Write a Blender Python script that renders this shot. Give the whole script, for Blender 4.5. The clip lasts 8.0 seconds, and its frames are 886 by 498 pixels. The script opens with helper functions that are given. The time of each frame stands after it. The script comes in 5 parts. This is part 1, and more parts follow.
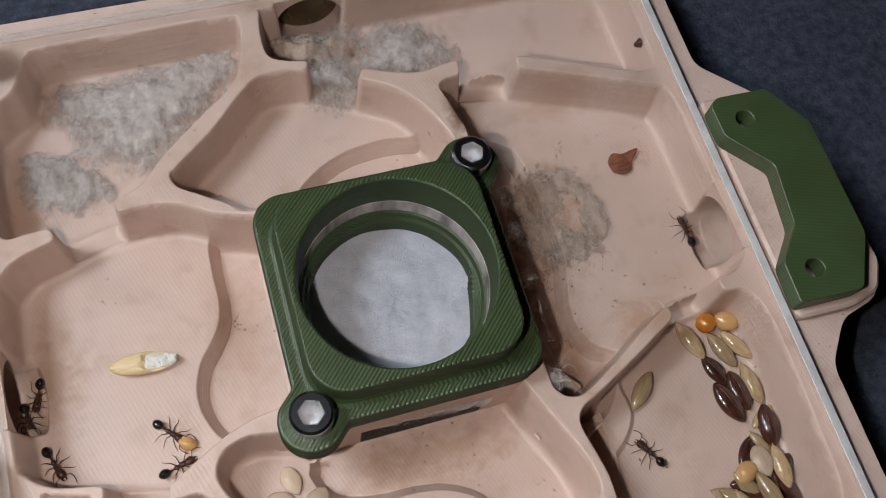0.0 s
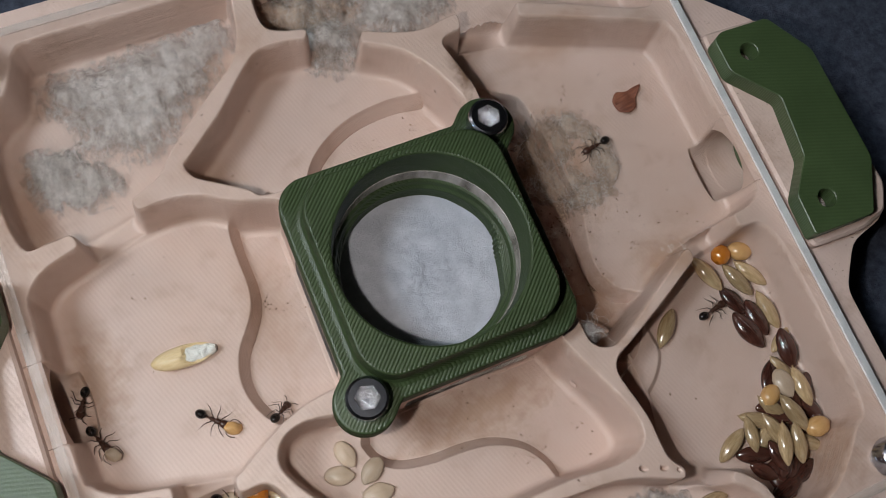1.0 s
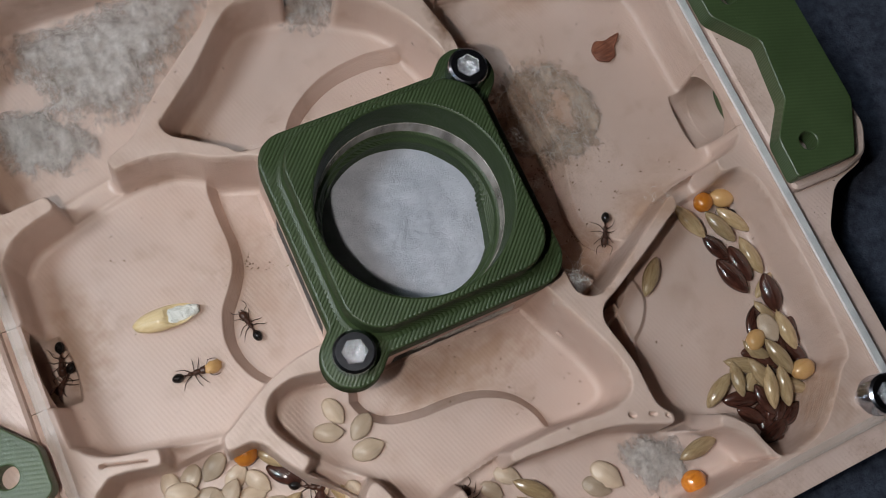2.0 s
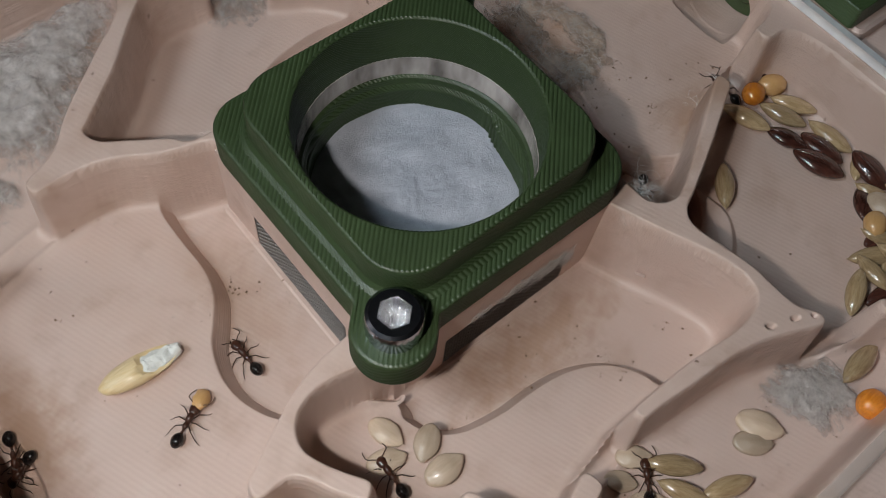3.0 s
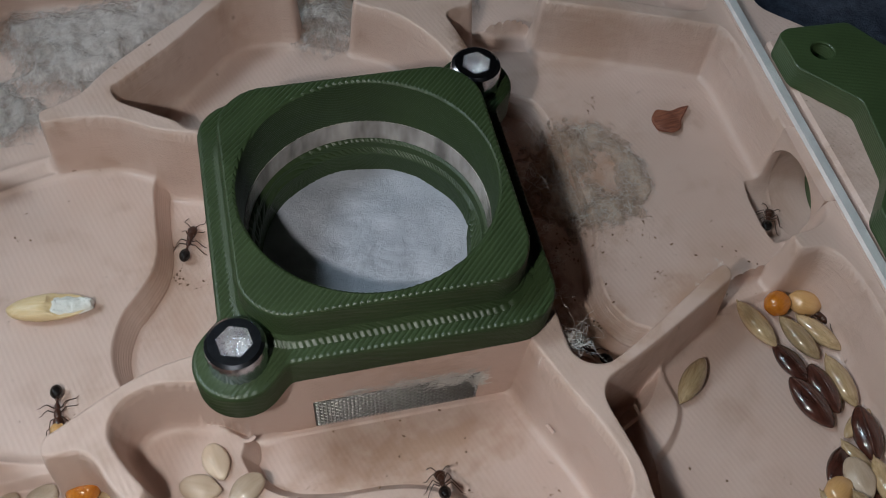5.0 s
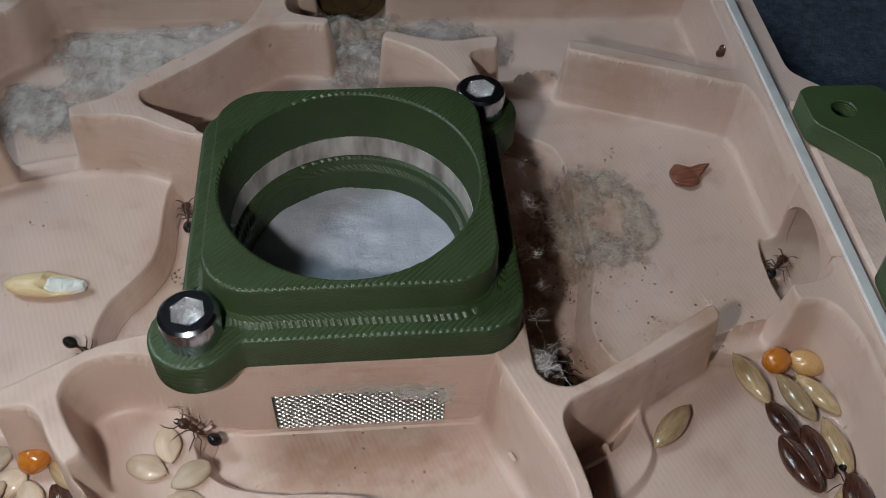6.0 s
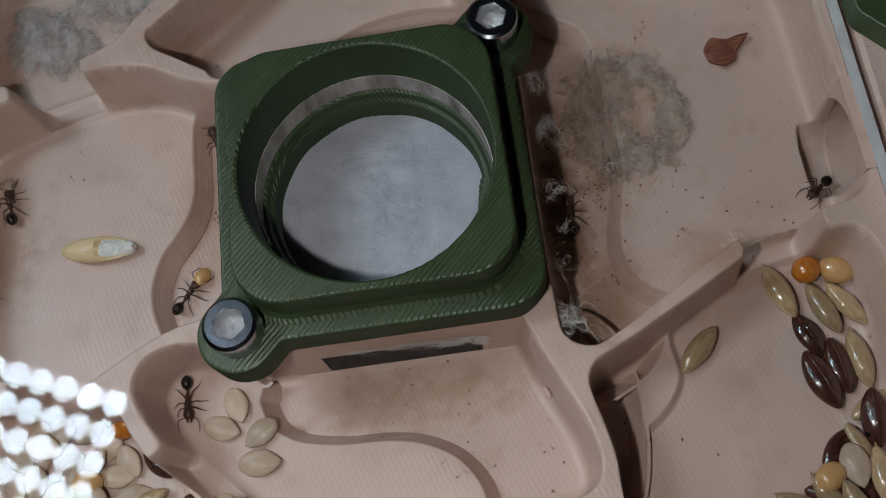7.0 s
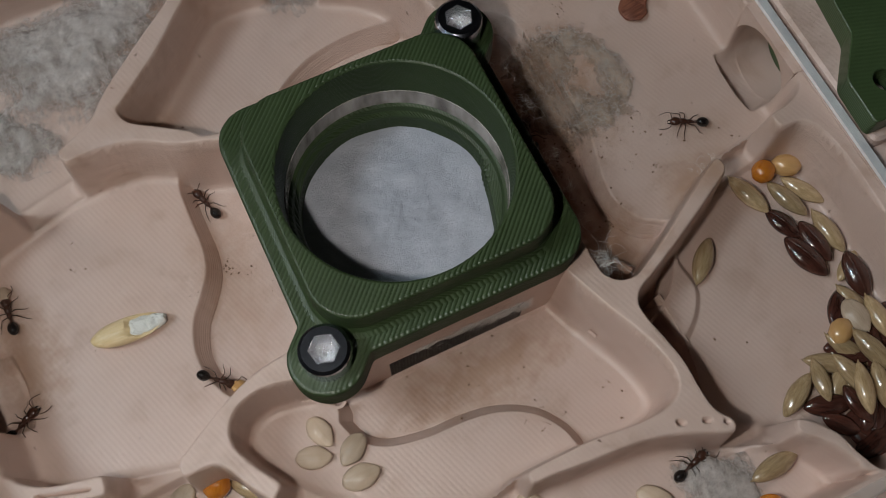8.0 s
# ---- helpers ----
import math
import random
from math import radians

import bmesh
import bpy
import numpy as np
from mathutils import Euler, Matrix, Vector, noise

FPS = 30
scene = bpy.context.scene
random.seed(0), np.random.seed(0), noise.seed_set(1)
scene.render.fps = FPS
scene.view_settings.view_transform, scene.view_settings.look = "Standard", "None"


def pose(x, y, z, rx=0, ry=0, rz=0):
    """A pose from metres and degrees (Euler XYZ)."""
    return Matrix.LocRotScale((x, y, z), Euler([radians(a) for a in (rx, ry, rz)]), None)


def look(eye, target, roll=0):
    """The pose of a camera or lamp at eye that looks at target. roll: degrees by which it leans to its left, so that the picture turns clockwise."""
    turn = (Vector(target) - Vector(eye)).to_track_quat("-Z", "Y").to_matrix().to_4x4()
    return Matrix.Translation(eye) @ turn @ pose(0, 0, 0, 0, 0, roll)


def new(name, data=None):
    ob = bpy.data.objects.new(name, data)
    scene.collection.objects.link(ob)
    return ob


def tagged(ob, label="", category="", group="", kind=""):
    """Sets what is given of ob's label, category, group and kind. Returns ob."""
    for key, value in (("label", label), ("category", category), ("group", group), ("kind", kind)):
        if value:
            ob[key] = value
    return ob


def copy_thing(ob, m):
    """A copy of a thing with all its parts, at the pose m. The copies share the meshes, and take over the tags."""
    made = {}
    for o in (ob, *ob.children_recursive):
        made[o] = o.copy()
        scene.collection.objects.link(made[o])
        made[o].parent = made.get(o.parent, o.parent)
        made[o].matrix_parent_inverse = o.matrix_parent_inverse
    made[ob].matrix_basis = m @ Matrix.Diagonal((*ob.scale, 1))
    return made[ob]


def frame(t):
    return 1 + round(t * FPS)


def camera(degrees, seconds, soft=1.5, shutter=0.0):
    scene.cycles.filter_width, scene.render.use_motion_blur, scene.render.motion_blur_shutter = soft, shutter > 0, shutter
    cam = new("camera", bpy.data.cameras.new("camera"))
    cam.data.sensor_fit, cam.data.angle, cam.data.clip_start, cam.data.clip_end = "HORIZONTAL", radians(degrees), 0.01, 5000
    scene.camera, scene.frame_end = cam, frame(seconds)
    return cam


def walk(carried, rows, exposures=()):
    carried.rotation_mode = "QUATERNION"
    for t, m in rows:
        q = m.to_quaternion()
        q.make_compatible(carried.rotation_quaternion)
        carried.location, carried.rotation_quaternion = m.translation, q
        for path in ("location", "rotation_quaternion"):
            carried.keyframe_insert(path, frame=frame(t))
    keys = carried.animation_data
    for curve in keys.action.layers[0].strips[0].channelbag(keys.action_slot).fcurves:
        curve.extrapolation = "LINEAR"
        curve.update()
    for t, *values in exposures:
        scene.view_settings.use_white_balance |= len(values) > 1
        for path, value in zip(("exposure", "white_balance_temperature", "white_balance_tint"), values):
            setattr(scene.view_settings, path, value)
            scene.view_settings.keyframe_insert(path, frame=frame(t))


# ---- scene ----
# Lengths below are in millimetres; MM turns them into metres.
MM = 0.001
cam = camera(50.6, 8.0, 0.95)
PATH = [
    (0, -17.26, -40.49, 123.97, 23.49, -5.65, -16.6),
    (0.3, -20.17, -36.15, 126.26, 20.73, -6.14, -18.85),
    (0.5, -21.38, -32.49, 127.34, 18.47, -6.28, -19.59),
    (0.7, -22.31, -29.44, 127.14, 18.27, -5.78, -21.08),
    (1, -24.53, -26.04, 128.13, 16.53, -7.06, -22.93),
    (1.5, -24.38, -25.58, 128.35, 15.19, -7.6, -24.27),
    (2, -26.28, -27.81, 126.1, 15.17, -8.09, -24.92),
    (2.2, -27.62, -30.04, 123.18, 15.38, -8.06, -25.02),
    (3.3, -39.93, -41.85, 84.13, 32.69, -1.95, -43.71),
    (3.5, -41.39, -41.17, 84.69, 33.51, -1.95, -44.28),
    (4, -41.89, -41.31, 85.12, 35.25, -1.8, -45.36),
    (4.3, -40.71, -43.66, 85.53, 35.48, -1.11, -44.83),
    (4.5, -36.38, -43.94, 85.81, 34.9, -4.69, -38.73),
    (4.6, -32.26, -46.01, 87.27, 34.52, -4.96, -33.41),
    (4.7, -25.53, -48.09, 89.05, 33.38, -5.06, -25.54),
    (5.8, 3.19, -64.82, 82.03, 39.55, -1.3, -4.55),
    (6, 2.37, -64.78, 81.23, 40.82, -1.43, -4.48),
    (6.2, 3.08, -61.39, 85.01, 40.98, -0.52, -4.64),
    (6.3, 3.46, -57.17, 88.98, 38.15, 0.58, -5.8),
    (6.5, 6.14, -55.94, 92.69, 31.72, 2.98, -4.36),
    (6.7, 8.4, -49.01, 94.26, 25.94, 4.83, -5.29),
    (6.9, 8.9, -42.86, 95.96, 22.08, 5.31, -6.49),
    (7, 10.83, -40.66, 97.58, 19.92, 5.61, -6.88),
    (7.2, 9.96, -41.73, 99.05, 19.62, 4.7, -8.49),
    (7.5, 6.97, -37.12, 101.92, 17.33, 4.5, -9.89),
    (7.7, 1.76, -33.03, 101.02, 17.84, 0.78, -16.15),
    (7.8, -4.03, -29.12, 101.67, 18.52, -0.94, -21.18),
    (7.9, -11.46, -34.88, 102.12, 20.53, -0.79, -23.54),
    (8, -14.33, -39.37, 105.22, 20.27, -0.54, -25.64),
]
EXPOSURES = [
    (0.0, 0.32, 6950, 19), (1.0, 0.16, 6850, 16), (2.2, 0.05, 6800, 15), (3.3, -0.38, 6500, 12), (4.0, -0.38, 6400, 11), (4.7, -0.35, 6350, 11),
    (5.8, -0.22, 6350, 10), (6.5, -0.14, 6350, 10), (7.0, -0.68, 6400, 12), (7.5, -0.76, 6450, 12), (8.0, -0.50, 6750, 13),
]


def pmm(x, y, z, rx=0, ry=0, rz=0):
    return pose(x * MM, y * MM, z * MM, rx, ry, rz)


walk(cam, [(t, pmm(x, y, z, rx, ry, rz)) for t, x, y, z, rx, ry, rz in PATH], EXPOSURES)

# ---- light ----
world = bpy.data.worlds.new("room_air")
scene.world = world
world.use_nodes = True
world.node_tree.nodes["Background"].inputs[0].default_value = (0.9, 0.85, 0.8, 1)
world.node_tree.nodes["Background"].inputs[1].default_value = 0.02
LED_POWER = 50.0
TORCH_POWER = 1100.0
FILL_LAMP_WATTS = 5.5


# ---- materials ----
class Nodes:
    """A small node builder round one material."""

    def __init__(self, name, rough=0.5, metal=0.0, spec=0.5):
        self.mat = bpy.data.materials.new(name)
        self.mat.use_nodes = True
        self.tree = self.mat.node_tree
        self.bsdf = self.tree.nodes["Principled BSDF"]
        self.out = self.tree.nodes["Material Output"]
        self.bsdf.inputs["Roughness"].default_value = rough
        self.bsdf.inputs["Metallic"].default_value = metal
        self.bsdf.inputs["Specular IOR Level"].default_value = spec
        tc = self.node("ShaderNodeTexCoord")
        big = self.node("ShaderNodeVectorMath", operation="SCALE")
        big.inputs["Scale"].default_value = 1000.0
        self.link(tc.outputs["Object"], big.inputs[0])
        self.pos = big.outputs[0]
        self.height = None

    def node(self, kind, **values):
        n = self.tree.nodes.new(kind)
        if "data_type" in values:
            n.data_type = values["data_type"]
        if "operation" in values:
            n.operation = values["operation"]
        if "blend_type" in values:
            n.blend_type = values["blend_type"]
        if "attribute_name" in values:
            n.attribute_name = values["attribute_name"]
        return n

    def link(self, a, b):
        self.tree.links.new(a, b)

    def math(self, op, a, b=None):
        n = self.node("ShaderNodeMath", operation=op)
        for i, v in enumerate((a, b)):
            if v is None:
                continue
            if isinstance(v, (int, float)):
                n.inputs[i].default_value = v
            else:
                self.link(v, n.inputs[i])
        return n.outputs[0]

    def noise(self, scale, detail=3.0, rough=0.55, stretch=None):
        """Noise with that many features to a millimetre."""
        n = self.node("ShaderNodeTexNoise")
        n.inputs["Scale"].default_value = scale
        n.inputs["Detail"].default_value = detail
        n.inputs["Roughness"].default_value = rough
        src = self.pos
        if stretch:
            m = self.node("ShaderNodeVectorMath", operation="MULTIPLY")
            m.inputs[1].default_value = stretch
            self.link(src, m.inputs[0])
            src = m.outputs[0]
        self.link(src, n.inputs["Vector"])
        return n.outputs["Fac"]

    def stripes(self, way, period, wobble=0.0):
        """0 to 1 and back along a direction, with a period in millimetres."""
        d = self.node("ShaderNodeVectorMath", operation="DOT_PRODUCT")
        d.inputs[1].default_value = way
        self.link(self.pos, d.inputs[0])
        v = self.math("MULTIPLY", d.outputs["Value"], 2 * math.pi / period)
        if wobble:
            v = self.math("ADD", v, self.math("MULTIPLY", self.noise(0.25, 2), wobble))
        s = self.math("SINE", v)
        return self.math("ADD", self.math("MULTIPLY", s, 0.5), 0.5)

    def level(self):
        """1 on level faces, 0 on upright ones."""
        geo = self.node("ShaderNodeNewGeometry")
        sep = self.node("ShaderNodeSeparateXYZ")
        self.link(geo.outputs["Normal"], sep.inputs[0])
        return self.math("POWER", self.math("ABSOLUTE", sep.outputs["Z"]), 4.0)

    def ramp(self, fac, *stops):
        r = self.node("ShaderNodeValToRGB")
        while len(r.color_ramp.elements) < len(stops):
            r.color_ramp.elements.new(0.5)
        for e, (at, col) in zip(r.color_ramp.elements, stops):
            e.position, e.color = at, (*col, 1) if len(col) == 3 else col
        self.link(fac, r.inputs[0])
        return r.outputs[0]

    def mix(self, fac, a, b, blend="MIX"):
        n = self.node("ShaderNodeMix", data_type="RGBA", blend_type=blend)
        for i, v in ((0, fac), (6, a), (7, b)):
            if isinstance(v, tuple):
                n.inputs[i].default_value = (*v, 1)
            elif isinstance(v, (int, float)):
                n.inputs[i].default_value = v
            else:
                self.link(v, n.inputs[i])
        return n.outputs[2]

    def colour(self, v):
        if isinstance(v, tuple):
            self.bsdf.inputs["Base Color"].default_value = (*v, 1)
        else:
            self.link(v, self.bsdf.inputs["Base Color"])
        return self

    def bump(self, height, depth, strength=1.0):
        """Relief of that depth in millimetres; calls add up."""
        b = self.node("ShaderNodeBump")
        b.inputs["Strength"].default_value = strength
        b.inputs["Distance"].default_value = depth * MM
        self.link(height, b.inputs["Height"])
        if self.height is not None:
            self.link(self.height, b.inputs["Normal"])
        self.height = b.outputs[0]
        self.link(self.height, self.bsdf.inputs["Normal"])
        return self

    def random(self):
        return self.node("ShaderNodeObjectInfo").outputs["Random"]


def nest_material():
    n = Nodes("beige_print_plastic", rough=0.55, spec=0.5)
    base = n.ramp(n.noise(0.06, 4), (0.3, (0.58, 0.435, 0.375)), (0.7, (0.66, 0.505, 0.445)))
    dirt = n.ramp(n.noise(0.16, 6, 0.7), (0.52, (0, 0, 0)), (0.76, (1, 1, 1)))
    base = n.mix(n.math("MULTIPLY", dirt, 0.65), base, (0.36, 0.23, 0.16))
    smear = n.ramp(n.noise(0.035, 5, 0.65), (0.45, (0, 0, 0)), (0.75, (1, 1, 1)))
    base = n.mix(n.math("MULTIPLY", smear, 0.35), base, (0.50, 0.33, 0.24))
    specks = n.ramp(n.noise(1.3, 2, 0.5), (0.69, (0, 0, 0)), (0.74, (1, 1, 1)))
    patches = n.ramp(n.noise(0.09, 2), (0.5, (0, 0, 0)), (0.62, (1, 1, 1)))
    base = n.mix(n.math("MULTIPLY", n.math("MULTIPLY", specks, patches), 0.8), base, (0.16, 0.09, 0.06))
    # brown soiling beside the water block: centre, reach, strength; the east pit is caked, with the frame's shadow
    # painted in too; the patch in the south-east corner is painted shade
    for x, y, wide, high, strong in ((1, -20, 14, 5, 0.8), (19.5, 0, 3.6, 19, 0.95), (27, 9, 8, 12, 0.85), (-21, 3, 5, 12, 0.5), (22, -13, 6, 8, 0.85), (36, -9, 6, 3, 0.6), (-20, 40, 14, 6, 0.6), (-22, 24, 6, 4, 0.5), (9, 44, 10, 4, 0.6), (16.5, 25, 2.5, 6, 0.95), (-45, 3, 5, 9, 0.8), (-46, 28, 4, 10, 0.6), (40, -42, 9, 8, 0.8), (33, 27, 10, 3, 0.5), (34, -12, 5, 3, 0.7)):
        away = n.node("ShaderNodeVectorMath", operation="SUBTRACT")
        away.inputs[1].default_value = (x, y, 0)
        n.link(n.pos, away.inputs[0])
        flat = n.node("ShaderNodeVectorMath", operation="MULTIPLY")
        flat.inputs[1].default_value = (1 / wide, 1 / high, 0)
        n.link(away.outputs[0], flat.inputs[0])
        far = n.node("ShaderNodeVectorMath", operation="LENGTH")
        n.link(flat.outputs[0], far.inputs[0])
        soil_shade = n.math("SUBTRACT", n.math("MULTIPLY", n.noise(0.45, 6, 0.7), 2.0), far.outputs["Value"])
        soil_shade = n.ramp(soil_shade, (0.0, (0, 0, 0)), (0.75, (1, 1, 1)))
        # the darkest tone holds caked dirt and the frame's painted shadow
        base = n.mix(n.math("MULTIPLY", soil_shade, strong), base, (0.20, 0.115, 0.075) if strong > 0.9 else (0.42, 0.26, 0.18))
    dust = n.ramp(n.noise(3.0, 3, 0.6), (0.62, (0, 0, 0)), (0.72, (1, 1, 1)))
    worn = n.ramp(n.noise(0.12, 4, 0.6), (0.42, (0, 0, 0)), (0.6, (1, 1, 1)))
    base = n.mix(n.math("MULTIPLY", n.math("MULTIPLY", dust, worn), 0.6), base, (0.34, 0.22, 0.15))
    pale = n.ramp(n.noise(0.5, 5, 0.7), (0.55, (0, 0, 0)), (0.8, (1, 1, 1)))
    base = n.mix(n.math("MULTIPLY", pale, 0.35), base, (0.74, 0.62, 0.56))
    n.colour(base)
    n.link(n.math("ADD", n.math("MULTIPLY", n.noise(0.3, 4, 0.6), 0.4), 0.22), n.bsdf.inputs["Roughness"])
    steep = n.math("SUBTRACT", 1.0, n.level())
    uneven = n.math("ADD", n.math("MULTIPLY", n.noise(0.3, 3, 0.6, (1, 1, 0.2)), 1.6), -0.35)
    n.bump(n.math("MULTIPLY", n.noise(1.0, 2, 0.6, (0.05, 0.05, 1.7)), n.math("MULTIPLY", steep, uneven)), 0.24, 0.85)
    n.bump(n.math("MULTIPLY", n.stripes((0.94, 0.34, 0), 0.55, 0.8), n.level()), 0.014, 0.7)
    n.bump(n.noise(2.5, 4, 0.65), 0.045, 0.65)
    n.bump(n.noise(0.35, 3), 0.12, 0.35)
    return n.mat


def green_material(name, way=None, depth=0.07, tone=1.0):
    """Printed green plastic; with way, fine lines run across that direction."""
    n = Nodes(name, rough=0.4, spec=0.5)
    base = n.ramp(n.noise(0.12, 4), (0.3, (0.028 * tone, 0.046 * tone, 0.018 * tone)), (0.75, (0.041 * tone, 0.066 * tone, 0.026 * tone)))
    dust = n.ramp(n.noise(0.9, 5, 0.7), (0.55, (0, 0, 0)), (0.85, (1, 1, 1)))
    base = n.mix(n.math("MULTIPLY", dust, 0.25), base, (0.075, 0.115, 0.05))
    if way:
        lines = n.math("MULTIPLY", n.stripes(way, 0.5, 0.5), n.level())
        base = n.mix(n.math("MULTIPLY", lines, 0.3), base, (0.022, 0.042, 0.014))
        n.bump(lines, depth, 0.8)
        n.bump(n.stripes((0, 0, 1), 0.32, 0.3), 0.04, 0.6)
    n.colour(base)
    n.bump(n.noise(2.6, 5, 0.65), 0.05, 0.6)
    return n.mat


def plain_material(name, col_a, col_b, rough=0.5, spec=0.5, scale=0.4, relief=0.03, metal=0.0):
    n = Nodes(name, rough=rough, spec=spec, metal=metal)
    n.colour(n.ramp(n.noise(scale, 4), (0.3, col_a), (0.7, col_b)))
    n.bump(n.noise(scale * 4, 3), relief, 0.5)
    return n.mat


def lid_material():
    n = Nodes("clear_acrylic")
    clear = n.node("ShaderNodeBsdfTransparent")
    clear.inputs[0].default_value = (0.985, 0.985, 0.98, 1)
    gloss = n.node("ShaderNodeBsdfGlossy")
    gloss.inputs["Roughness"].default_value = 0.015
    facing = n.node("ShaderNodeLayerWeight")
    facing.inputs[0].default_value = 0.5
    amount = n.math("ADD", n.math("MULTIPLY", n.math("POWER", facing.outputs["Facing"], 5.0), 0.95), 0.032)
    mix = n.node("ShaderNodeMixShader")
    n.link(amount, mix.inputs[0])
    n.link(clear.outputs[0], mix.inputs[1])
    n.link(gloss.outputs[0], mix.inputs[2])
    n.link(mix.outputs[0], n.out.inputs[0])
    return n.mat


def lid_underside_material():
    n = Nodes("clear_acrylic_underside")
    clear = n.node("ShaderNodeBsdfTransparent")
    clear.inputs[0].default_value = (0.985, 0.985, 0.98, 1)
    n.link(clear.outputs[0], n.out.inputs[0])
    return n.mat


def cut_acrylic_material(name, see, rough, low, high, stretch):
    n = Nodes(name, rough=rough, spec=0.6)
    n.colour(n.ramp(n.noise(0.5, 3, 0.6, stretch), (0.35, low), (0.65, high)))
    n.bump(n.noise(1.5, 3, 0.6, (1, 1, 4)), 0.05, 0.7)
    n.bsdf.inputs["Transmission Weight"].default_value = 0.0
    clear = n.node("ShaderNodeBsdfTransparent")
    mix = n.node("ShaderNodeMixShader")
    mix.inputs[0].default_value = see
    n.link(n.bsdf.outputs[0], mix.inputs[1])
    n.link(clear.outputs[0], mix.inputs[2])
    n.link(mix.outputs[0], n.out.inputs[0])
    return n.mat


def glow_material(name, col, power):
    n = Nodes(name)
    n.colour((0.8, 0.8, 0.8))
    n.bsdf.inputs["Emission Color"].default_value = (*col, 1)
    n.bsdf.inputs["Emission Strength"].default_value = power
    return n.mat


NEST = nest_material()
GREEN = green_material("green_print_plastic")
GREEN_CLIP = green_material("green_clip_plastic", (0.3, 0.95, 0), 0.012, 1.55)
LID = lid_material()
LID_EDGE = cut_acrylic_material("sawn_acrylic_edge", 0.05, 0.3, (0.78, 0.80, 0.82), (0.96, 0.97, 0.98), (1, 1, 1))
LID_EDGE_CLEAR = cut_acrylic_material("polished_acrylic_edge", 0.72, 0.1, (0.6, 0.56, 0.52), (0.85, 0.8, 0.76), (1, 1, 1))
BORE = cut_acrylic_material("bored_acrylic_edge", 0.2, 0.12, (0.20, 0.175, 0.16), (0.60, 0.55, 0.52), (0.6, 0.6, 0.2))
STEEL = plain_material("dark_polished_steel", (0.34, 0.37, 0.43), (0.50, 0.53, 0.60), 0.19, 0.5, 0.6, 0.02, 1.0)
SOCKET = plain_material("worn_socket_steel", (0.50, 0.50, 0.52), (0.95, 0.95, 0.97), 0.27, 0.5, 1.3, 0.8, 1.0)
STEEL_BRIGHT = plain_material("bright_steel", (0.62, 0.62, 0.64), (0.75, 0.75, 0.77), 0.2, 0.5, 1.2, 0.02, 1.0)


def fabric_material():
    n = Nodes("dark_cloth", rough=0.95, spec=0.1)
    n.colour(n.ramp(n.noise(0.5, 6, 0.7), (0.3, (0.024, 0.029, 0.043)), (0.75, (0.080, 0.092, 0.125))))
    n.bump(n.noise(1.6, 5, 0.7), 0.4, 0.8)
    return n.mat


def sponge_material():
    n = Nodes("white_fleece_pad", rough=0.6, spec=0.45)
    n.colour(n.ramp(n.noise(0.35, 5, 0.65), (0.3, (0.35, 0.365, 0.41)), (0.7, (0.475, 0.49, 0.54))))
    n.bump(n.noise(3.2, 6, 0.75), 0.2, 0.8)
    return n.mat


FABRIC = fabric_material()
PAD = sponge_material()
WALL_PAINT = plain_material("room_paint", (0.11, 0.105, 0.10), (0.14, 0.135, 0.13), 0.8, 0.2, 0.002, 0.2)


# ---- shape helpers ----
def part(name, bm, material, parent=None, label="", smooth=False):
    """Links a bmesh in millimetres as one mesh object."""
    me = bpy.data.meshes.new(name)
    bmesh.ops.scale(bm, vec=(MM, MM, MM), verts=bm.verts)
    if smooth:
        for f in bm.faces:
            f.smooth = True
    bm.to_mesh(me)
    bm.free()
    if smooth:
        me.set_sharp_from_angle(angle=radians(38))
    me.materials.append(material)
    ob = new(name, me)
    ob.parent = parent
    if label:
        ob["label"] = label
    return ob


def thing(name, label, category, group="", kind="", at=None):
    ob = new(name)
    ob.empty_display_size = 0.002
    if at is not None:
        ob.matrix_basis = at
    return tagged(ob, label, category, group, kind)


def offset_loop(loop, d):
    """A closed loop of (x, y), run counter-clockwise, moved inward by d."""
    p = np.array(loop)
    t = np.roll(p, -1, 0) - np.roll(p, 1, 0)
    t /= np.linalg.norm(t, axis=1)[:, None] + 1e-9
    return p + d * np.stack([-t[:, 1], t[:, 0]], 1)


def plate(bm, outer, holes, z0, z1, bevel=0.3, walls=True):
    """A flat body between two heights, with holes through it and eased edges."""
    caps = ([], [])
    for loop, sign in [(outer, 1)] + [(h, -1) for h in holes]:
        rings = []
        for z, d in ((z0, bevel), (z0 + bevel, 0), (z1 - bevel, 0), (z1, bevel)):
            q = offset_loop(loop, d * sign)
            rings.append([bm.verts.new((x, y, z)) for x, y in q])
        n = len(loop)
        for a, b in zip(rings, rings[1:]):
            for i in range(n):
                j = (i + 1) % n
                if walls or sign > 0:
                    quad = (a[i], a[j], b[j], b[i])
                    bm.faces.new(quad if sign > 0 else quad[::-1])
        for cap, ring in zip(caps, (rings[0], rings[-1])):
            for i in range(n):
                e = bm.edges.get((ring[i], ring[(i + 1) % n])) or bm.edges.new((ring[i], ring[(i + 1) % n]))
                cap.append(e)
    for cap, up in zip(caps, (-1, 1)):
        made = bmesh.ops.triangle_fill(bm, edges=cap, use_beauty=True, normal=(0, 0, up))
        for f in made["geom"]:
            if isinstance(f, bmesh.types.BMFace):
                f.normal_update()
                if f.normal.z * up < 0:
                    f.normal_flip()
    return bm


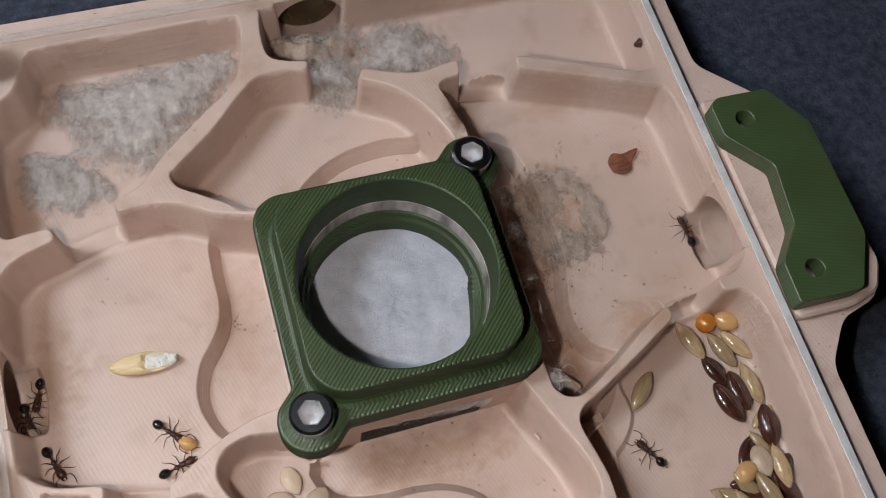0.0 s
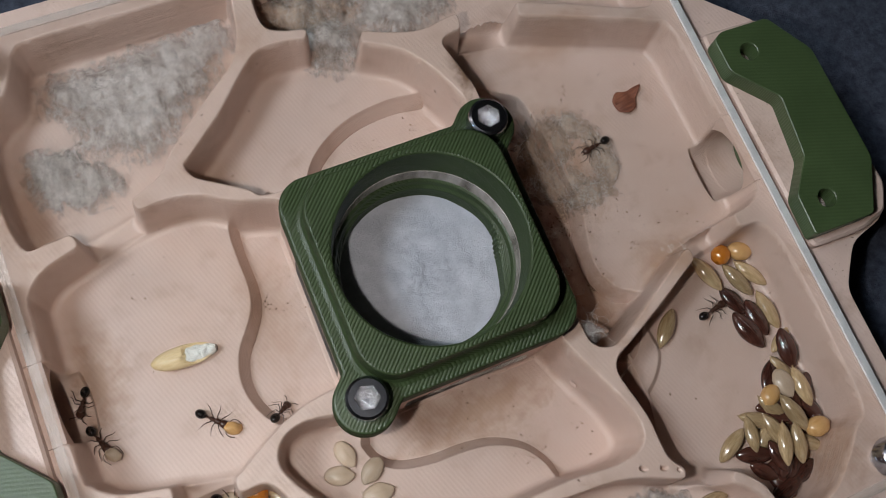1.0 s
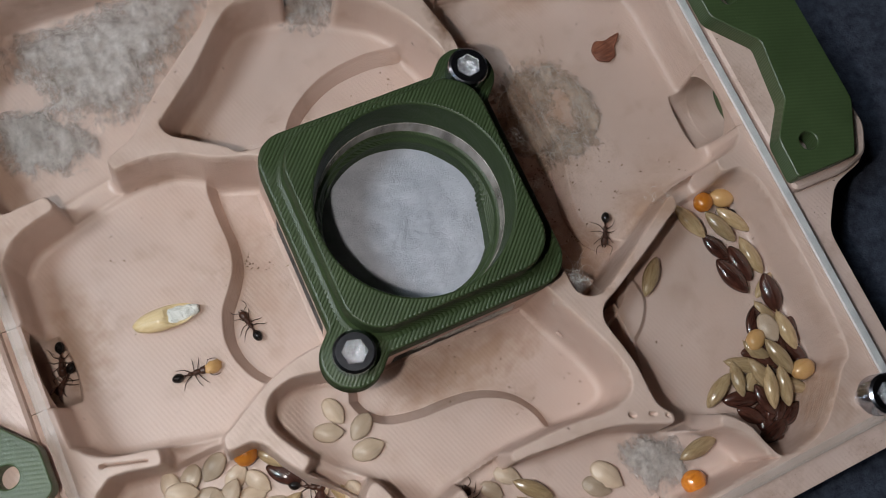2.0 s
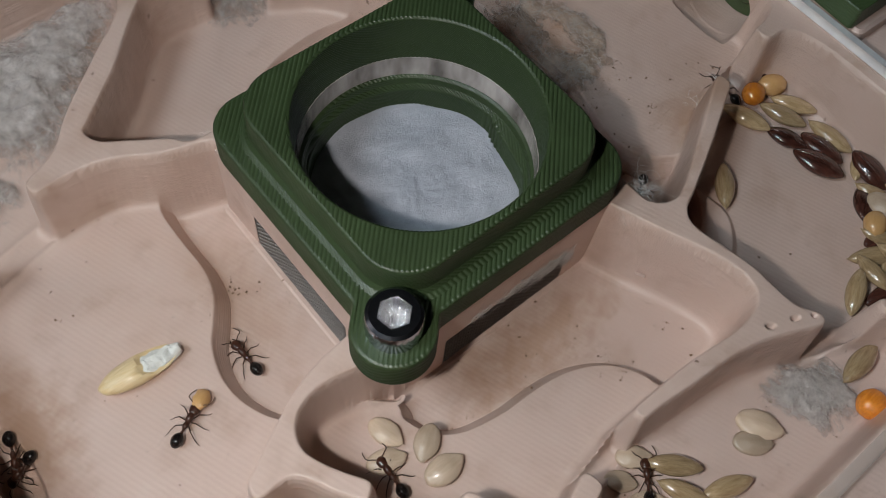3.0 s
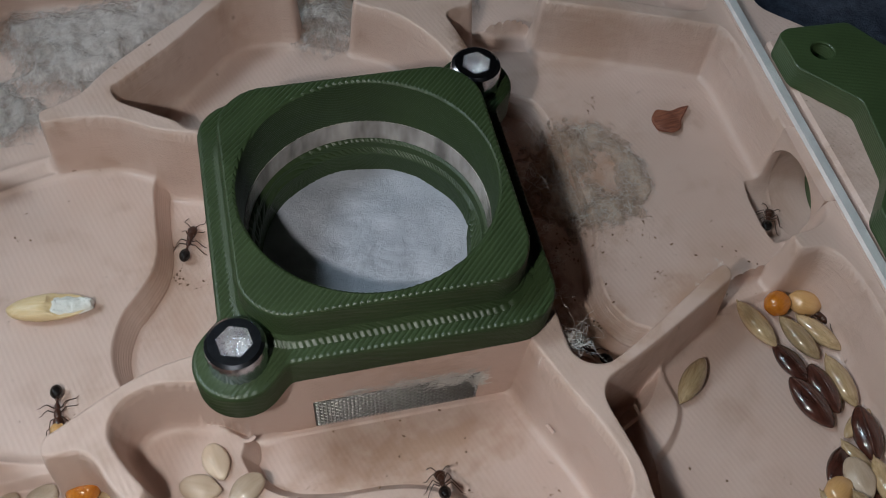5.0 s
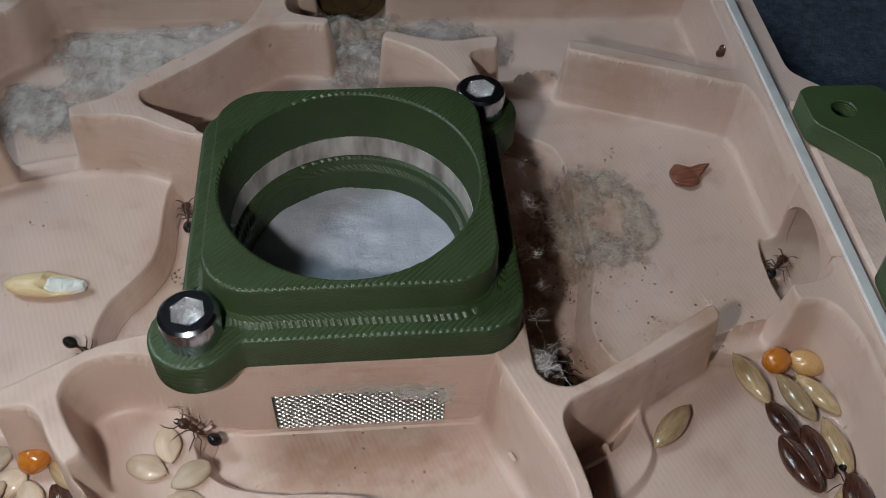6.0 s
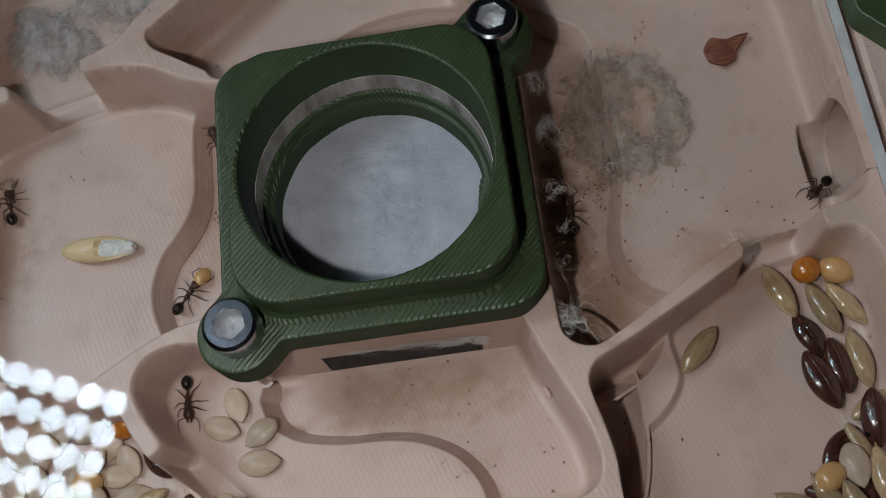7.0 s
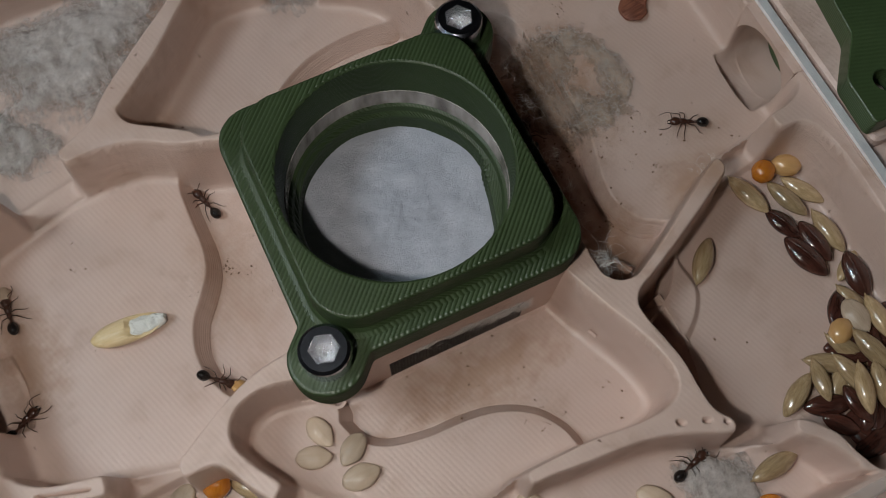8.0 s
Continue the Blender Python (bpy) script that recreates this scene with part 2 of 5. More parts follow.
def lathe(bm, profile, n=48, closed=False, centre=(0, 0)):
    rings = [[bm.verts.new((centre[0] + r * math.cos(2 * math.pi * i / n), centre[1] + r * math.sin(2 * math.pi * i / n), z)) for i in range(n)] for r, z in profile]
    pairs = list(zip(rings, rings[1:])) + ([(rings[-1], rings[0])] if closed else [])
    for a, b in pairs:
        for i in range(n):
            j = (i + 1) % n
            bm.faces.new((a[i], a[j], b[j], b[i]))
    return rings


def circle(r, n=64, centre=(0, 0)):
    return [(centre[0] + r * math.cos(2 * math.pi * i / n), centre[1] + r * math.sin(2 * math.pi * i / n)) for i in range(n)]


def rounded(points, radius, steps=6):
    """A polygon, counter-clockwise, with its corners rounded."""
    out, n = [], len(points)
    for i in range(n):
        a, b, c = (Vector(points[(i + k) % n]) for k in (-1, 0, 1))
        u, v = (a - b), (c - b)
        r = min(radius, u.length * 0.48, v.length * 0.48)
        p, q = b + u.normalized() * r, b + v.normalized() * r
        for k in range(steps + 1):
            s = k / steps
            out.append(tuple((1 - s) ** 2 * p + 2 * s * (1 - s) * b + s * s * q))
    return out


def spline(points, steps=6):
    """A smooth closed curve through a few points."""
    p, out, n = np.array(points, float), [], len(points)
    for i in range(n):
        a, b, c, d = (p[(i + k) % n] for k in (-1, 0, 1, 2))
        for k in range(steps):
            s = k / steps
            out.append(0.5 * (2 * b + (c - a) * s + (2 * a - 5 * b + 4 * c - d) * s * s + (3 * b - a - 3 * c + d) * s ** 3))
    return np.array(out)


def box(bm, x0, x1, y0, y1, z0, z1, bevel=0.0):
    made = bmesh.ops.create_cube(bm, size=1.0)["verts"]
    for v in made:
        v.co = Vector(((x0 + x1) / 2 + v.co.x * (x1 - x0), (y0 + y1) / 2 + v.co.y * (y1 - y0), (z0 + z1) / 2 + v.co.z * (z1 - z0)))
    if bevel:
        es = list({e for v in made for e in v.link_edges})
        bmesh.ops.bevel(bm, geom=es, offset=bevel, segments=2, affect="EDGES")
    return bm


# ---- the nest body: chambers sunk into a plate ----
TOP, LID_TOP, HALF = 8.5, 11.0, 50.2
CHAMBERS = {
    "west": [(-48.8, 11), (-48, 14.6), (-45.5, 16.8), (-41, 18.2), (-36.5, 19.6), (-32.4, 20.3), (-28.5, 20.5), (-24.5, 19.7), (-20, 17.2), (-15.0, 15.4), (-14.3, 13), (-14.2, 0), (-14.3, -9.2), (-15.6, -10.6), (-20.5, -11.3), (-23.6, -12.2), (-26.6, -13.6), (-29.3, -15.1), (-32.2, -16.5), (-36, -15.8), (-40, -14.6), (-45, -13.4), (-48, -11.2), (-48.9, -8)],
    "north_west": [(-47.3, 20.4), (-44, 19.9), (-41, 20.2), (-36.5, 21.2), (-32.7, 22), (-28.4, 23.9), (-26.2, 26.2), (-24.2, 28.1), (-18.7, 32.6), (-14.1, 36.3), (-12, 40.2), (-11, 44.5), (-10.8, 47), (-12.3, 48.3), (-25, 48.5), (-38, 48.6), (-40.8, 47.6), (-42, 45), (-43.5, 42), (-46.5, 40), (-48.2, 37), (-48.4, 28)],
    "north": [(-15.2, 16.4), (-18.3, 18.2), (-21.8, 20.5), (-24.2, 22.2), (-24.9, 24.2), (-23.4, 25.6), (-18, 30), (-13, 35), (-10, 37.1), (-6, 37.3), (-2.8, 36.6), (1, 35.2), (4.4, 33.4), (8.6, 31), (11.8, 27.2), (14, 22.5), (14.6, 20), (14.2, 17.4), (12.5, 16.4), (0, 16.3)],
    "north_strip": [(-7.6, 47.8), (-8.3, 43), (-7.8, 40), (-5.5, 38.7), (-3, 38.1), (1, 36.9), (5, 35.1), (9, 33.5), (13, 32.6), (18, 33.3), (23, 33.2), (28.5, 32), (38, 28.3), (46, 25.2), (48.3, 27), (48.6, 36), (48.4, 46.5), (46.5, 48.4), (20, 48.6), (-5.5, 48.5)],
    "east": [(16.7, 20), (16.3, 23.5), (15.5, 27), (15, 29.6), (16.5, 30.7), (20, 31), (24, 30.9), (28, 30), (38, 26.2), (46, 23), (48.7, 20.8), (49.2, 10), (49.2, -4), (48.7, -7.2), (46.2, -8.6), (42, -9), (38.5, -9.6), (35.2, -10.8), (28, -15), (21.5, -18.7), (19, -19.4), (16.9, -18.2), (16.3, -15), (16.3, 0)],
    "south_east": [(47.3, -11.6), (44, -10.8), (41.2, -10.9), (38, -11.9), (35.3, -12.7), (28, -16.6), (22, -19.6), (19.4, -20.8), (18.3, -22.4), (18.4, -24.3), (19.0, -27), (19.5, -30), (19.5, -33), (19.8, -35.6), (21.4, -37.5), (25, -39.2), (27.6, -40.6), (29.9, -43.2), (30.8, -46), (32.2, -48.4), (35.5, -48.6), (39.5, -47.4), (43, -44.5), (45.5, -42), (48, -39.5), (48.6, -30), (48.8, -17)],
    "south": [(-17, -14.3), (-21.6, -13.3), (-24.6, -13.9), (-26.2, -15.4), (-26.7, -17.4), (-25.7, -20), (-23.8, -23), (-21.6, -25.8), (-18.4, -28.4), (-17.1, -30), (-16, -33), (-14.7, -35.6), (-13.2, -36.2), (-11.5, -35.5), (-8.5, -34.4), (-4, -33.6), (-0.8, -33), (6.9, -33), (13.3, -33.6), (16.9, -32.8), (18.2, -30.4), (17.4, -26.2), (15.0, -20.5), (13.6, -17.0), (12.6, -15.0), (10, -14.3), (-4, -14.3), (-10.5, -14.3), (-13.5, -14.9)],
    "south_west": [(-46.6, -16), (-44.5, -15.6), (-40, -16.6), (-36, -17.6), (-32, -18.4), (-29.4, -18.4), (-28, -19.4), (-26.6, -22), (-24.8, -24.6), (-21.7, -27.6), (-19.8, -30), (-18.6, -32), (-17.5, -35.5), (-16.5, -39), (-16.5, -46.5), (-18, -48.6), (-40, -48.6), (-46.5, -46), (-48.4, -42), (-49, -30), (-48.8, -19)],
    "south_mid": [(-8.2, -36.4), (-4, -35.0), (0, -34.2), (5, -34.6), (13, -35.5), (20, -38.3), (26.4, -41.5), (29.3, -44.5), (30.4, -47.4), (28, -48.6), (-10, -48.6), (-14, -46), (-14, -41), (-11.6, -37.8)],
}
# openings through the ribs: centre, half length, half depth, turn
GAPS = [(-36.8, 20.4, 4.3, 2.2, 14), (0.8, 35.8, 3.9, 2.2, -25), (23.2, 31.6, 4.5, 2.2, -10), (39.6, -10.8, 4.3, 2.2, 6), (-36.0, -16.8, 3.8, 2.2, -8), (24.0, -38.8, 3.2, 2.2, -20), (-21.1, -26.4, 4.0, 1.7, -50), (-4.4, -34.5, 3.7, 1.6, 8), (48.9, -0.2, 2.6, 5.3, 0), (-48.9, 0.2, 2.6, 5.3, 0), (0.2, 48.9, 5.3, 2.6, 0)]
BORE_Y, BORE_Z, BORE_R = -0.2, 2.6, 5.3
# small pits in the rib tops: two ends, half the width
FLAWS = [(15.7, -35.2, 16.1, -35.5, 0.24), (18.3, -36.2, 18.7, -36.4, 0.22), (20.2, -37.2, 20.3, -37.4, 0.15), (-46.0, -14.0, -41.2, -15.5, 0.1), (-46.2, -14.0, -45.8, -14.1, 0.2)]
# lower floor beside the block, its upper edge
PIT, STEP_WIDE = 3.0, 1.5
PITS = [
    [(-14, 17.6), (-18, 18.0), (-21.2, 18.1), (-22.3, 16.8), (-22.6, 14.5), (-22.65, 11), (-22.6, 8), (-23.2, 5), (-24.8, 2.4), (-26.6, 0), (-27.6, -2.6), (-27.9, -5), (-27.5, -7.6), (-26.2, -10.4), (-24, -12.5), (-18, -15), (-14, -14)],
    [(-15.8, -17.5), (-15.8, -19.6), (-14.5, -21.8), (-12, -23.4), (-7.6, -24.3), (-3.2, -24.5), (0.6, -25.2), (4.1, -27.1), (6.1, -29.8), (6.8, -32.4), (7.4, -35), (22, -34), (20, -14), (-12, -14)],
    [(15, 26.0), (11.1, 27), (6.7, 27.6), (1.1, 27.1), (-3, 25.7), (-6.4, 23.6), (-8.7, 21.2), (-11, 17), (-11.5, 14), (14, 14)],
    [(24.5, 22), (26.5, 14), (27.2, 8), (27, 2), (26.1, -2), (25.3, -5.5), (25.5, -8.7), (26.9, -11.4), (28.6, -12.5), (29.5, -14.5), (24, -22), (14, -20), (14, 22)],
]
# deeper floors: outline, depth
DEEP = [
    ([(-40, -16.9), (-32, -17), (-27, -20.5), (-22, -27.2), (-17, -32), (-14, -40), (-14, -50), (-50, -50), (-50, -16)], 1.2),
    ([(48, -11), (40, -11.6), (33, -14), (29, -16.6), (28.2, -18), (28.5, -21.9), (26.8, -24.8), (24, -27), (19, -30), (19, -39.5), (30, -41), (34, -50), (50, -50), (50, -12)], 0.8),
]


def depth_in(loop, gx, gy, reach=4.0):
    """Signed distance into a closed loop, positive inside; -reach far outside."""
    loop = np.asarray(loop)
    out = np.full(gx.shape, -reach)
    near = (gx > loop[:, 0].min() - reach) & (gx < loop[:, 0].max() + reach) & (gy > loop[:, 1].min() - reach) & (gy < loop[:, 1].max() + reach)
    px, py = gx[near], gy[near]
    best, inside = np.full(px.shape, 1e9), np.zeros(px.shape, bool)
    for (ax, ay), (bx, by) in zip(loop, np.roll(loop, -1, 0)):
        dx, dy = bx - ax, by - ay
        s = np.clip(((px - ax) * dx + (py - ay) * dy) / (dx * dx + dy * dy + 1e-12), 0, 1)
        best = np.minimum(best, (px - ax - s * dx) ** 2 + (py - ay - s * dy) ** 2)
        cross = (ay > py) != (by > py)
        inside ^= cross & (px < dx * (py - ay) / (dy + 1e-12) + ax)
    d = np.sqrt(best)
    out[near] = np.where(inside, d, -d)
    return out


def slot(gx, gy, cx, cy, a, b, turn):
    c, s = math.cos(radians(turn)), math.sin(radians(turn))
    u, v = (gx - cx) * c + (gy - cy) * s, -(gx - cx) * s + (gy - cy) * c
    k = min(0.6, a, b)
    qu, qv = np.abs(u) - a + k, np.abs(v) - b + k
    return k - np.hypot(np.maximum(qu, 0), np.maximum(qv, 0)) - np.minimum(np.maximum(qu, qv), 0)


def chamber_depth(gx, gy):
    d = np.full(gx.shape, -4.0)
    for points in CHAMBERS.values():
        d = np.maximum(d, depth_in(spline(points), gx, gy))
    for gap in GAPS:
        q = slot(gx, gy, *gap)
        d = np.maximum(d, q) + 0.22 * np.maximum(0.9 - np.abs(d - q), 0) ** 2
    return d


def floor_height(gx, gy):
    z = np.zeros(gx.shape)
    for pit in PITS:
        d = depth_in(spline(pit), gx, gy)
        z = np.minimum(z, -PIT * np.clip((d - 0.12) / (STEP_WIDE - 0.5), 0, 1))
    d = depth_in(spline([(39, 25), (42, 19.5), (43.3, 15), (43.1, 11.2), (44.2, 9.1), (48.5, 8.6), (52, 12), (52, 26)]), gx, gy)
    z = z + 0.6 * np.clip((d + 0.5) / 1.0, 0, 1)
    for points, deep in DEEP:
        d = depth_in(spline(points), gx, gy)
        z = np.minimum(z, -deep * np.clip((d + 0.35) / 0.7, 0, 1))
    # the round bores in the east, west and north walls cut into the floor
    for along, across in ((gx, gy), (-gx, -gy), (gy, -gx)):
        w = across - BORE_Y
        trough = BORE_Z - np.sqrt(np.maximum(BORE_R ** 2 - w * w, 0))
        end = np.clip((along - 46.3 - 0.02 * w * w) / 0.5, 0, 1)
        z = np.where(np.abs(w) < BORE_R, z + (np.minimum(trough, z) - z) * end, z)
    return z


COARSE = np.arange(-52, 52.01, 0.5)
CX, CY = np.meshgrid(COARSE, COARSE, indexing="ij")
DEPTH_MAP, FLOOR_MAP = chamber_depth(CX, CY), floor_height(CX, CY)


FLOOR_SOFT = FLOOR_MAP.copy()
for _ in range(12):
    FLOOR_SOFT = 0.5 * FLOOR_SOFT + 0.125 * (np.roll(FLOOR_SOFT, 1, 0) + np.roll(FLOOR_SOFT, -1, 0) + np.roll(FLOOR_SOFT, 1, 1) + np.roll(FLOOR_SOFT, -1, 1))
FLOOR_SOFT = np.maximum(FLOOR_SOFT, FLOOR_MAP)


def look_up(table, x, y):
    i, j = (int(round((min(max(v, -52), 52) + 52) / 0.5)) for v in (x, y))
    return float(table[i, j])


def nest_height(gx, gy):
    d = chamber_depth(gx, gy)
    low = floor_height(gx, gy)
    fall = np.interp(d, [-0.1, 0.0, 0.1, 0.26, 0.6, 0.85, 1.2, 1.7], [0, 0.004, 0.045, 0.25, 0.9, 0.96, 0.988, 1.0])
    z = TOP + (low - TOP) * fall
    for ax, ay, bx, by, half in FLAWS:
        k = np.clip(((gx - ax) * (bx - ax) + (gy - ay) * (by - ay)) / ((bx - ax) ** 2 + (by - ay) ** 2), 0, 1)
        off = np.hypot(gx - ax - k * (bx - ax), gy - ay - k * (by - ay))
        z = z - 1.0 * np.clip((half + 0.06 - off) / 0.12, 0, 1) * (d < 0)
    r = np.hypot(gx, gy)
    well = np.interp(12.9 - r, [0, 0.15, 0.6], [0, 0.05, 1.0])
    z = z + (-1.5 - z) * well
    return z, np.maximum(d, 12.9 - r)


def build_nest():
    body = thing("ant_nest", "pinkish beige printed plastic ant nest with sunken chambers", "ant nest")
    step = 0.16
    axis = np.arange(-HALF, HALF + step / 2, step)
    gx, gy = np.meshgrid(axis, axis, indexing="ij")
    _, d = nest_height(gx, gy)
    # pull the grid onto the rims, so that their edges run clean
    ex, ey = np.gradient(d, step)
    size = np.hypot(ex, ey) + 1e-6
    inner = np.ones(gx.shape, bool)
    inner[[0, -1], :] = inner[:, [0, -1]] = False
    for level in (0.0,):
        off = d - level
        pull = inner & (np.abs(off) < 0.5 * step) & (size > 0.7)
        gx = np.where(pull, gx - off * ex / size ** 2, gx)
        gy = np.where(pull, gy - off * ey / size ** 2, gy)
    gz, d = nest_height(gx, gy)
    n = len(axis)
    verts = np.stack([gx, gy, gz], -1).reshape(-1, 3) * MM
    i, j = np.meshgrid(np.arange(n - 1), np.arange(n - 1), indexing="ij")
    a = (i * n + j).ravel()
    faces = np.stack([a, a + n, a + n + 1, a + 1], 1)
    me = bpy.data.meshes.new("chambers")
    me.vertices.add(len(verts))
    me.vertices.foreach_set("co", verts.ravel())
    me.loops.add(faces.size)
    me.loops.foreach_set("vertex_index", faces.ravel())
    me.polygons.add(len(faces))
    me.polygons.foreach_set("loop_start", np.arange(0, faces.size, 4))
    me.polygons.foreach_set("loop_total", np.full(len(faces), 4))
    me.update(calc_edges=True)
    me.validate()
    me.polygons.foreach_set("use_smooth", np.ones(len(faces), bool))
    me.set_sharp_from_angle(angle=radians(80))
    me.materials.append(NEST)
    ob = new("chambers", me)
    ob.parent = body

    # the rim round the chambers with a tab on either side
    bm = bmesh.new()
    tab = [(54.3, -24.5), (58.6, -18.8), (64.6, -17.2), (67.2, -13.2), (66.6, -4), (66.2, 9.6), (61.5, 17.6), (54.3, 24.5)]
    outer = [(-54.3, -53.5), (54.3, -53.5)] + tab + [(54.3, 53.5), (-54.3, 53.5)] + [(-x, -y) for x, y in tab]
    notch = [(HALF, BORE_Y - BORE_R - 0.1), (55.8, BORE_Y - BORE_R - 0.1), (55.8, BORE_Y + BORE_R + 0.1), (HALF, BORE_Y + BORE_R + 0.1)]
    inner_edge = [(-HALF, -HALF), (HALF, -HALF)] + notch + [(HALF, HALF)] + [(-y, min(x, 52.8)) for x, y in notch] + [(-HALF, HALF)] + [(-x, -y) for x, y in notch]
    plate(bm, rounded(outer, 1.6, 4), [rounded(inner_edge, 0.05, 1)], -6.0, TOP, 0.04)
    part("rim", bm, NEST, body)
    for side in (1, -1):
        bm = bmesh.new()
        pad = [(51.4, -17.6), (60, -17.8), (64.4, -16.6), (66.6, -12.6), (66.0, -4), (65.6, 9.4), (61.0, 17.0), (51.4, 17.4)]
        plate(bm, rounded([(side * x, side * y) for x, y in pad], 1.2, 4), [], TOP - 0.5, 10.38, 0.4)
        part("tab", bm, NEST, body)
    for turn, deep in ((0, 55.79), (180, 55.79), (90, 52.79)):
        # the wall over each bore, and the bore's lining
        spin = Matrix.Rotation(radians(turn), 4, "Z")
        bm = bmesh.new()
        ends = []
        for x in (49.15, deep):
            ring = [(BORE_Y + BORE_R * math.cos(a), BORE_Z + BORE_R * math.sin(a)) for a in (math.pi * k / 24 for k in range(25))]
            low = [bm.verts.new((x, y, z)) for y, z in ring]
            high = [bm.verts.new((x, y, TOP - 0.02)) for y, z in ring]
            ends.append((low, high))
        (a_low, a_high), (b_low, b_high) = ends
        for k in range(24):
            bm.faces.new((a_low[k], a_low[k + 1], a_high[k + 1], a_high[k]))
            bm.faces.new((a_low[k], b_low[k], b_low[k + 1], a_low[k + 1]))
            bm.faces.new((a_high[k], a_high[k + 1], b_high[k + 1], b_high[k]))
        for k in (0, 24):
            bm.faces.new((a_low[k], a_high[k], b_high[k], b_low[k]))
        bmesh.ops.recalc_face_normals(bm, faces=bm.faces)
        bmesh.ops.transform(bm, matrix=spin, verts=bm.verts)
        part("bore_arch", bm, NEST, body)
        bm = bmesh.new()
        rings = [[bm.verts.new((x, BORE_Y + BORE_R * math.cos(a), BORE_Z + BORE_R * math.sin(a))) for a in (math.pi + math.pi * k / 24 for k in range(25))] for x in (50.15, deep)]
        for k in range(24):
            bm.faces.new((rings[0][k], rings[0][k + 1], rings[1][k + 1], rings[1][k]))
        bmesh.ops.transform(bm, matrix=spin, verts=bm.verts)
        part("bore_lining", bm, NEST, body, smooth=True)
    return body


NEST_BODY = build_nest()


def build_block():
    """The square block that holds the water, with an opening for a mesh window on two sides."""
    def wall(bm, at, half, x0, x1, wide, z0, z1):
        n = len(bm.verts)
        for a, b, low, high in ((x0, -wide / 2, -3.6, 8.45), (wide / 2, x1, -3.6, 8.45), (-wide / 2, wide / 2, z1, 8.45), (-wide / 2, wide / 2, -3.6, z0)):
            if b > a and high > low:
                box(bm, a, b, -half, -half + 1.6, low, high)
        bmesh.ops.transform(bm, matrix=at, verts=list(bm.verts)[n:])

    for name, turn, x0, x1, wide in (("block_wall", 0, -13.6, 13.4, 16.9), ("block_wall", -90, -14.2, 10.2, 16.3)):
        bm = bmesh.new()
        wall(bm, Matrix.Rotation(radians(turn), 4, "Z"), 15.55 if turn == 0 else 15.45, x0, x1, wide, -2.9, 3.15)
        part(name, bm, NEST, NEST_BODY)
        bm = bmesh.new()
        out = -15.5 if turn == 0 else -15.4
        prof = [(0, -2.85), (-0.45, -2.87), (-0.7, -3.0), (-0.82, -3.4)]
        ends = [[bm.verts.new((x, out + dy, z)) for dy, z in prof] for x in (x0, x1)]
        for k in range(3):
            bm.faces.new((ends[0][k], ends[0][k + 1], ends[1][k + 1], ends[1][k]))
        bmesh.ops.transform(bm, matrix=Matrix.Rotation(radians(turn), 4, "Z"), verts=bm.verts)
        part("ledge", bm, NEST, NEST_BODY)


build_block()


def build_steps():
    """The terraced slope down to each lower floor."""
    prof = [(-0.35, 0.015), (0.0, 0.01)]
    for k in range(8):
        d, z = 0.175 * k, -0.34 * k
        prof += [(d + 0.075, z - 0.2), (d + 0.175, z - 0.34)]
    prof += [(STEP_WIDE - 0.02, -PIT - 0.1)]
    for pit in PITS:
        loop = spline(pit, 16)
        area = 0.5 * np.sum(loop[:, 0] * np.roll(loop[:, 1], -1) - np.roll(loop[:, 0], -1) * loop[:, 1])
        side = 1 if area > 0 else -1
        for _ in range(2):
            loop = 0.5 * loop + 0.25 * (np.roll(loop, 1, 0) + np.roll(loop, -1, 0))
        rows = [offset_loop(loop, side * d) for d, z in prof]
        seen = [look_up(DEPTH_MAP, *p) > 0.4 and max(abs(p[0]), abs(p[1])) > 16.2 for p in rows[4]]
        bm = bmesh.new()
        n = len(loop)
        grid = [[bm.verts.new((x, y, z)) for x, y in row] for row, (d, z) in zip(rows, prof)]
        for i in range(n):
            j = (i + 1) % n
            if seen[i] and seen[j]:
                for a, b in zip(grid, grid[1:]):
                    quad = (a[i], a[j], b[j], b[i])
                    bm.faces.new(quad if side > 0 else quad[::-1])
        bmesh.ops.delete(bm, geom=[v for v in bm.verts if not v.link_faces], context="VERTS")
        part("floor_step", bm, NEST, NEST_BODY)


build_steps()


def build_plug(turn, out, material, label):
    bm = bmesh.new()
    lathe(bm, [(0.01, 0.35), (3.0, 0.35), (3.3, 0.0), (5.0, 0.0), (5.22, -0.2), (5.22, -1.0)], 40)
    plug = part("bore_plug", bm, material, None, smooth=True)
    plug.matrix_basis = pmm(0, 0, 0, 0, 0, turn) @ pmm(out, BORE_Y, BORE_Z, 0, -90, 0)
    tagged(plug, label, "plug", "bore plugs")


AMBER_PLUG = plain_material("brown_amber_plastic", (0.05, 0.032, 0.015), (0.13, 0.085, 0.04), 0.35, 0.5, 0.25, 0.05)
build_plug(0, 54.8, GREEN_CLIP, "dark green printed plug closing a round bore in the nest")
build_plug(180, 54.8, GREEN_CLIP, "dark green printed plug closing a round bore in the nest")
build_plug(90, 52.2, AMBER_PLUG, "dark amber brown plug closing a round bore in the nest")


# ---- the water frame on the lid ----
def square_reach(a, half, r):
    """How far a rounded square reaches at the angle a."""
    c, s = abs(math.cos(a)), abs(math.sin(a))
    k = half - r
    best = half / max(c, s)
    x, y = best * c, best * s
    if x > k and y > k:
        b = k * c + k * s
        best = b + math.sqrt(max(b * b - 2 * k * k + r * r, 0))
    return best


SCREWS = ((14.3, 14.3), (-14.3, -14.3))


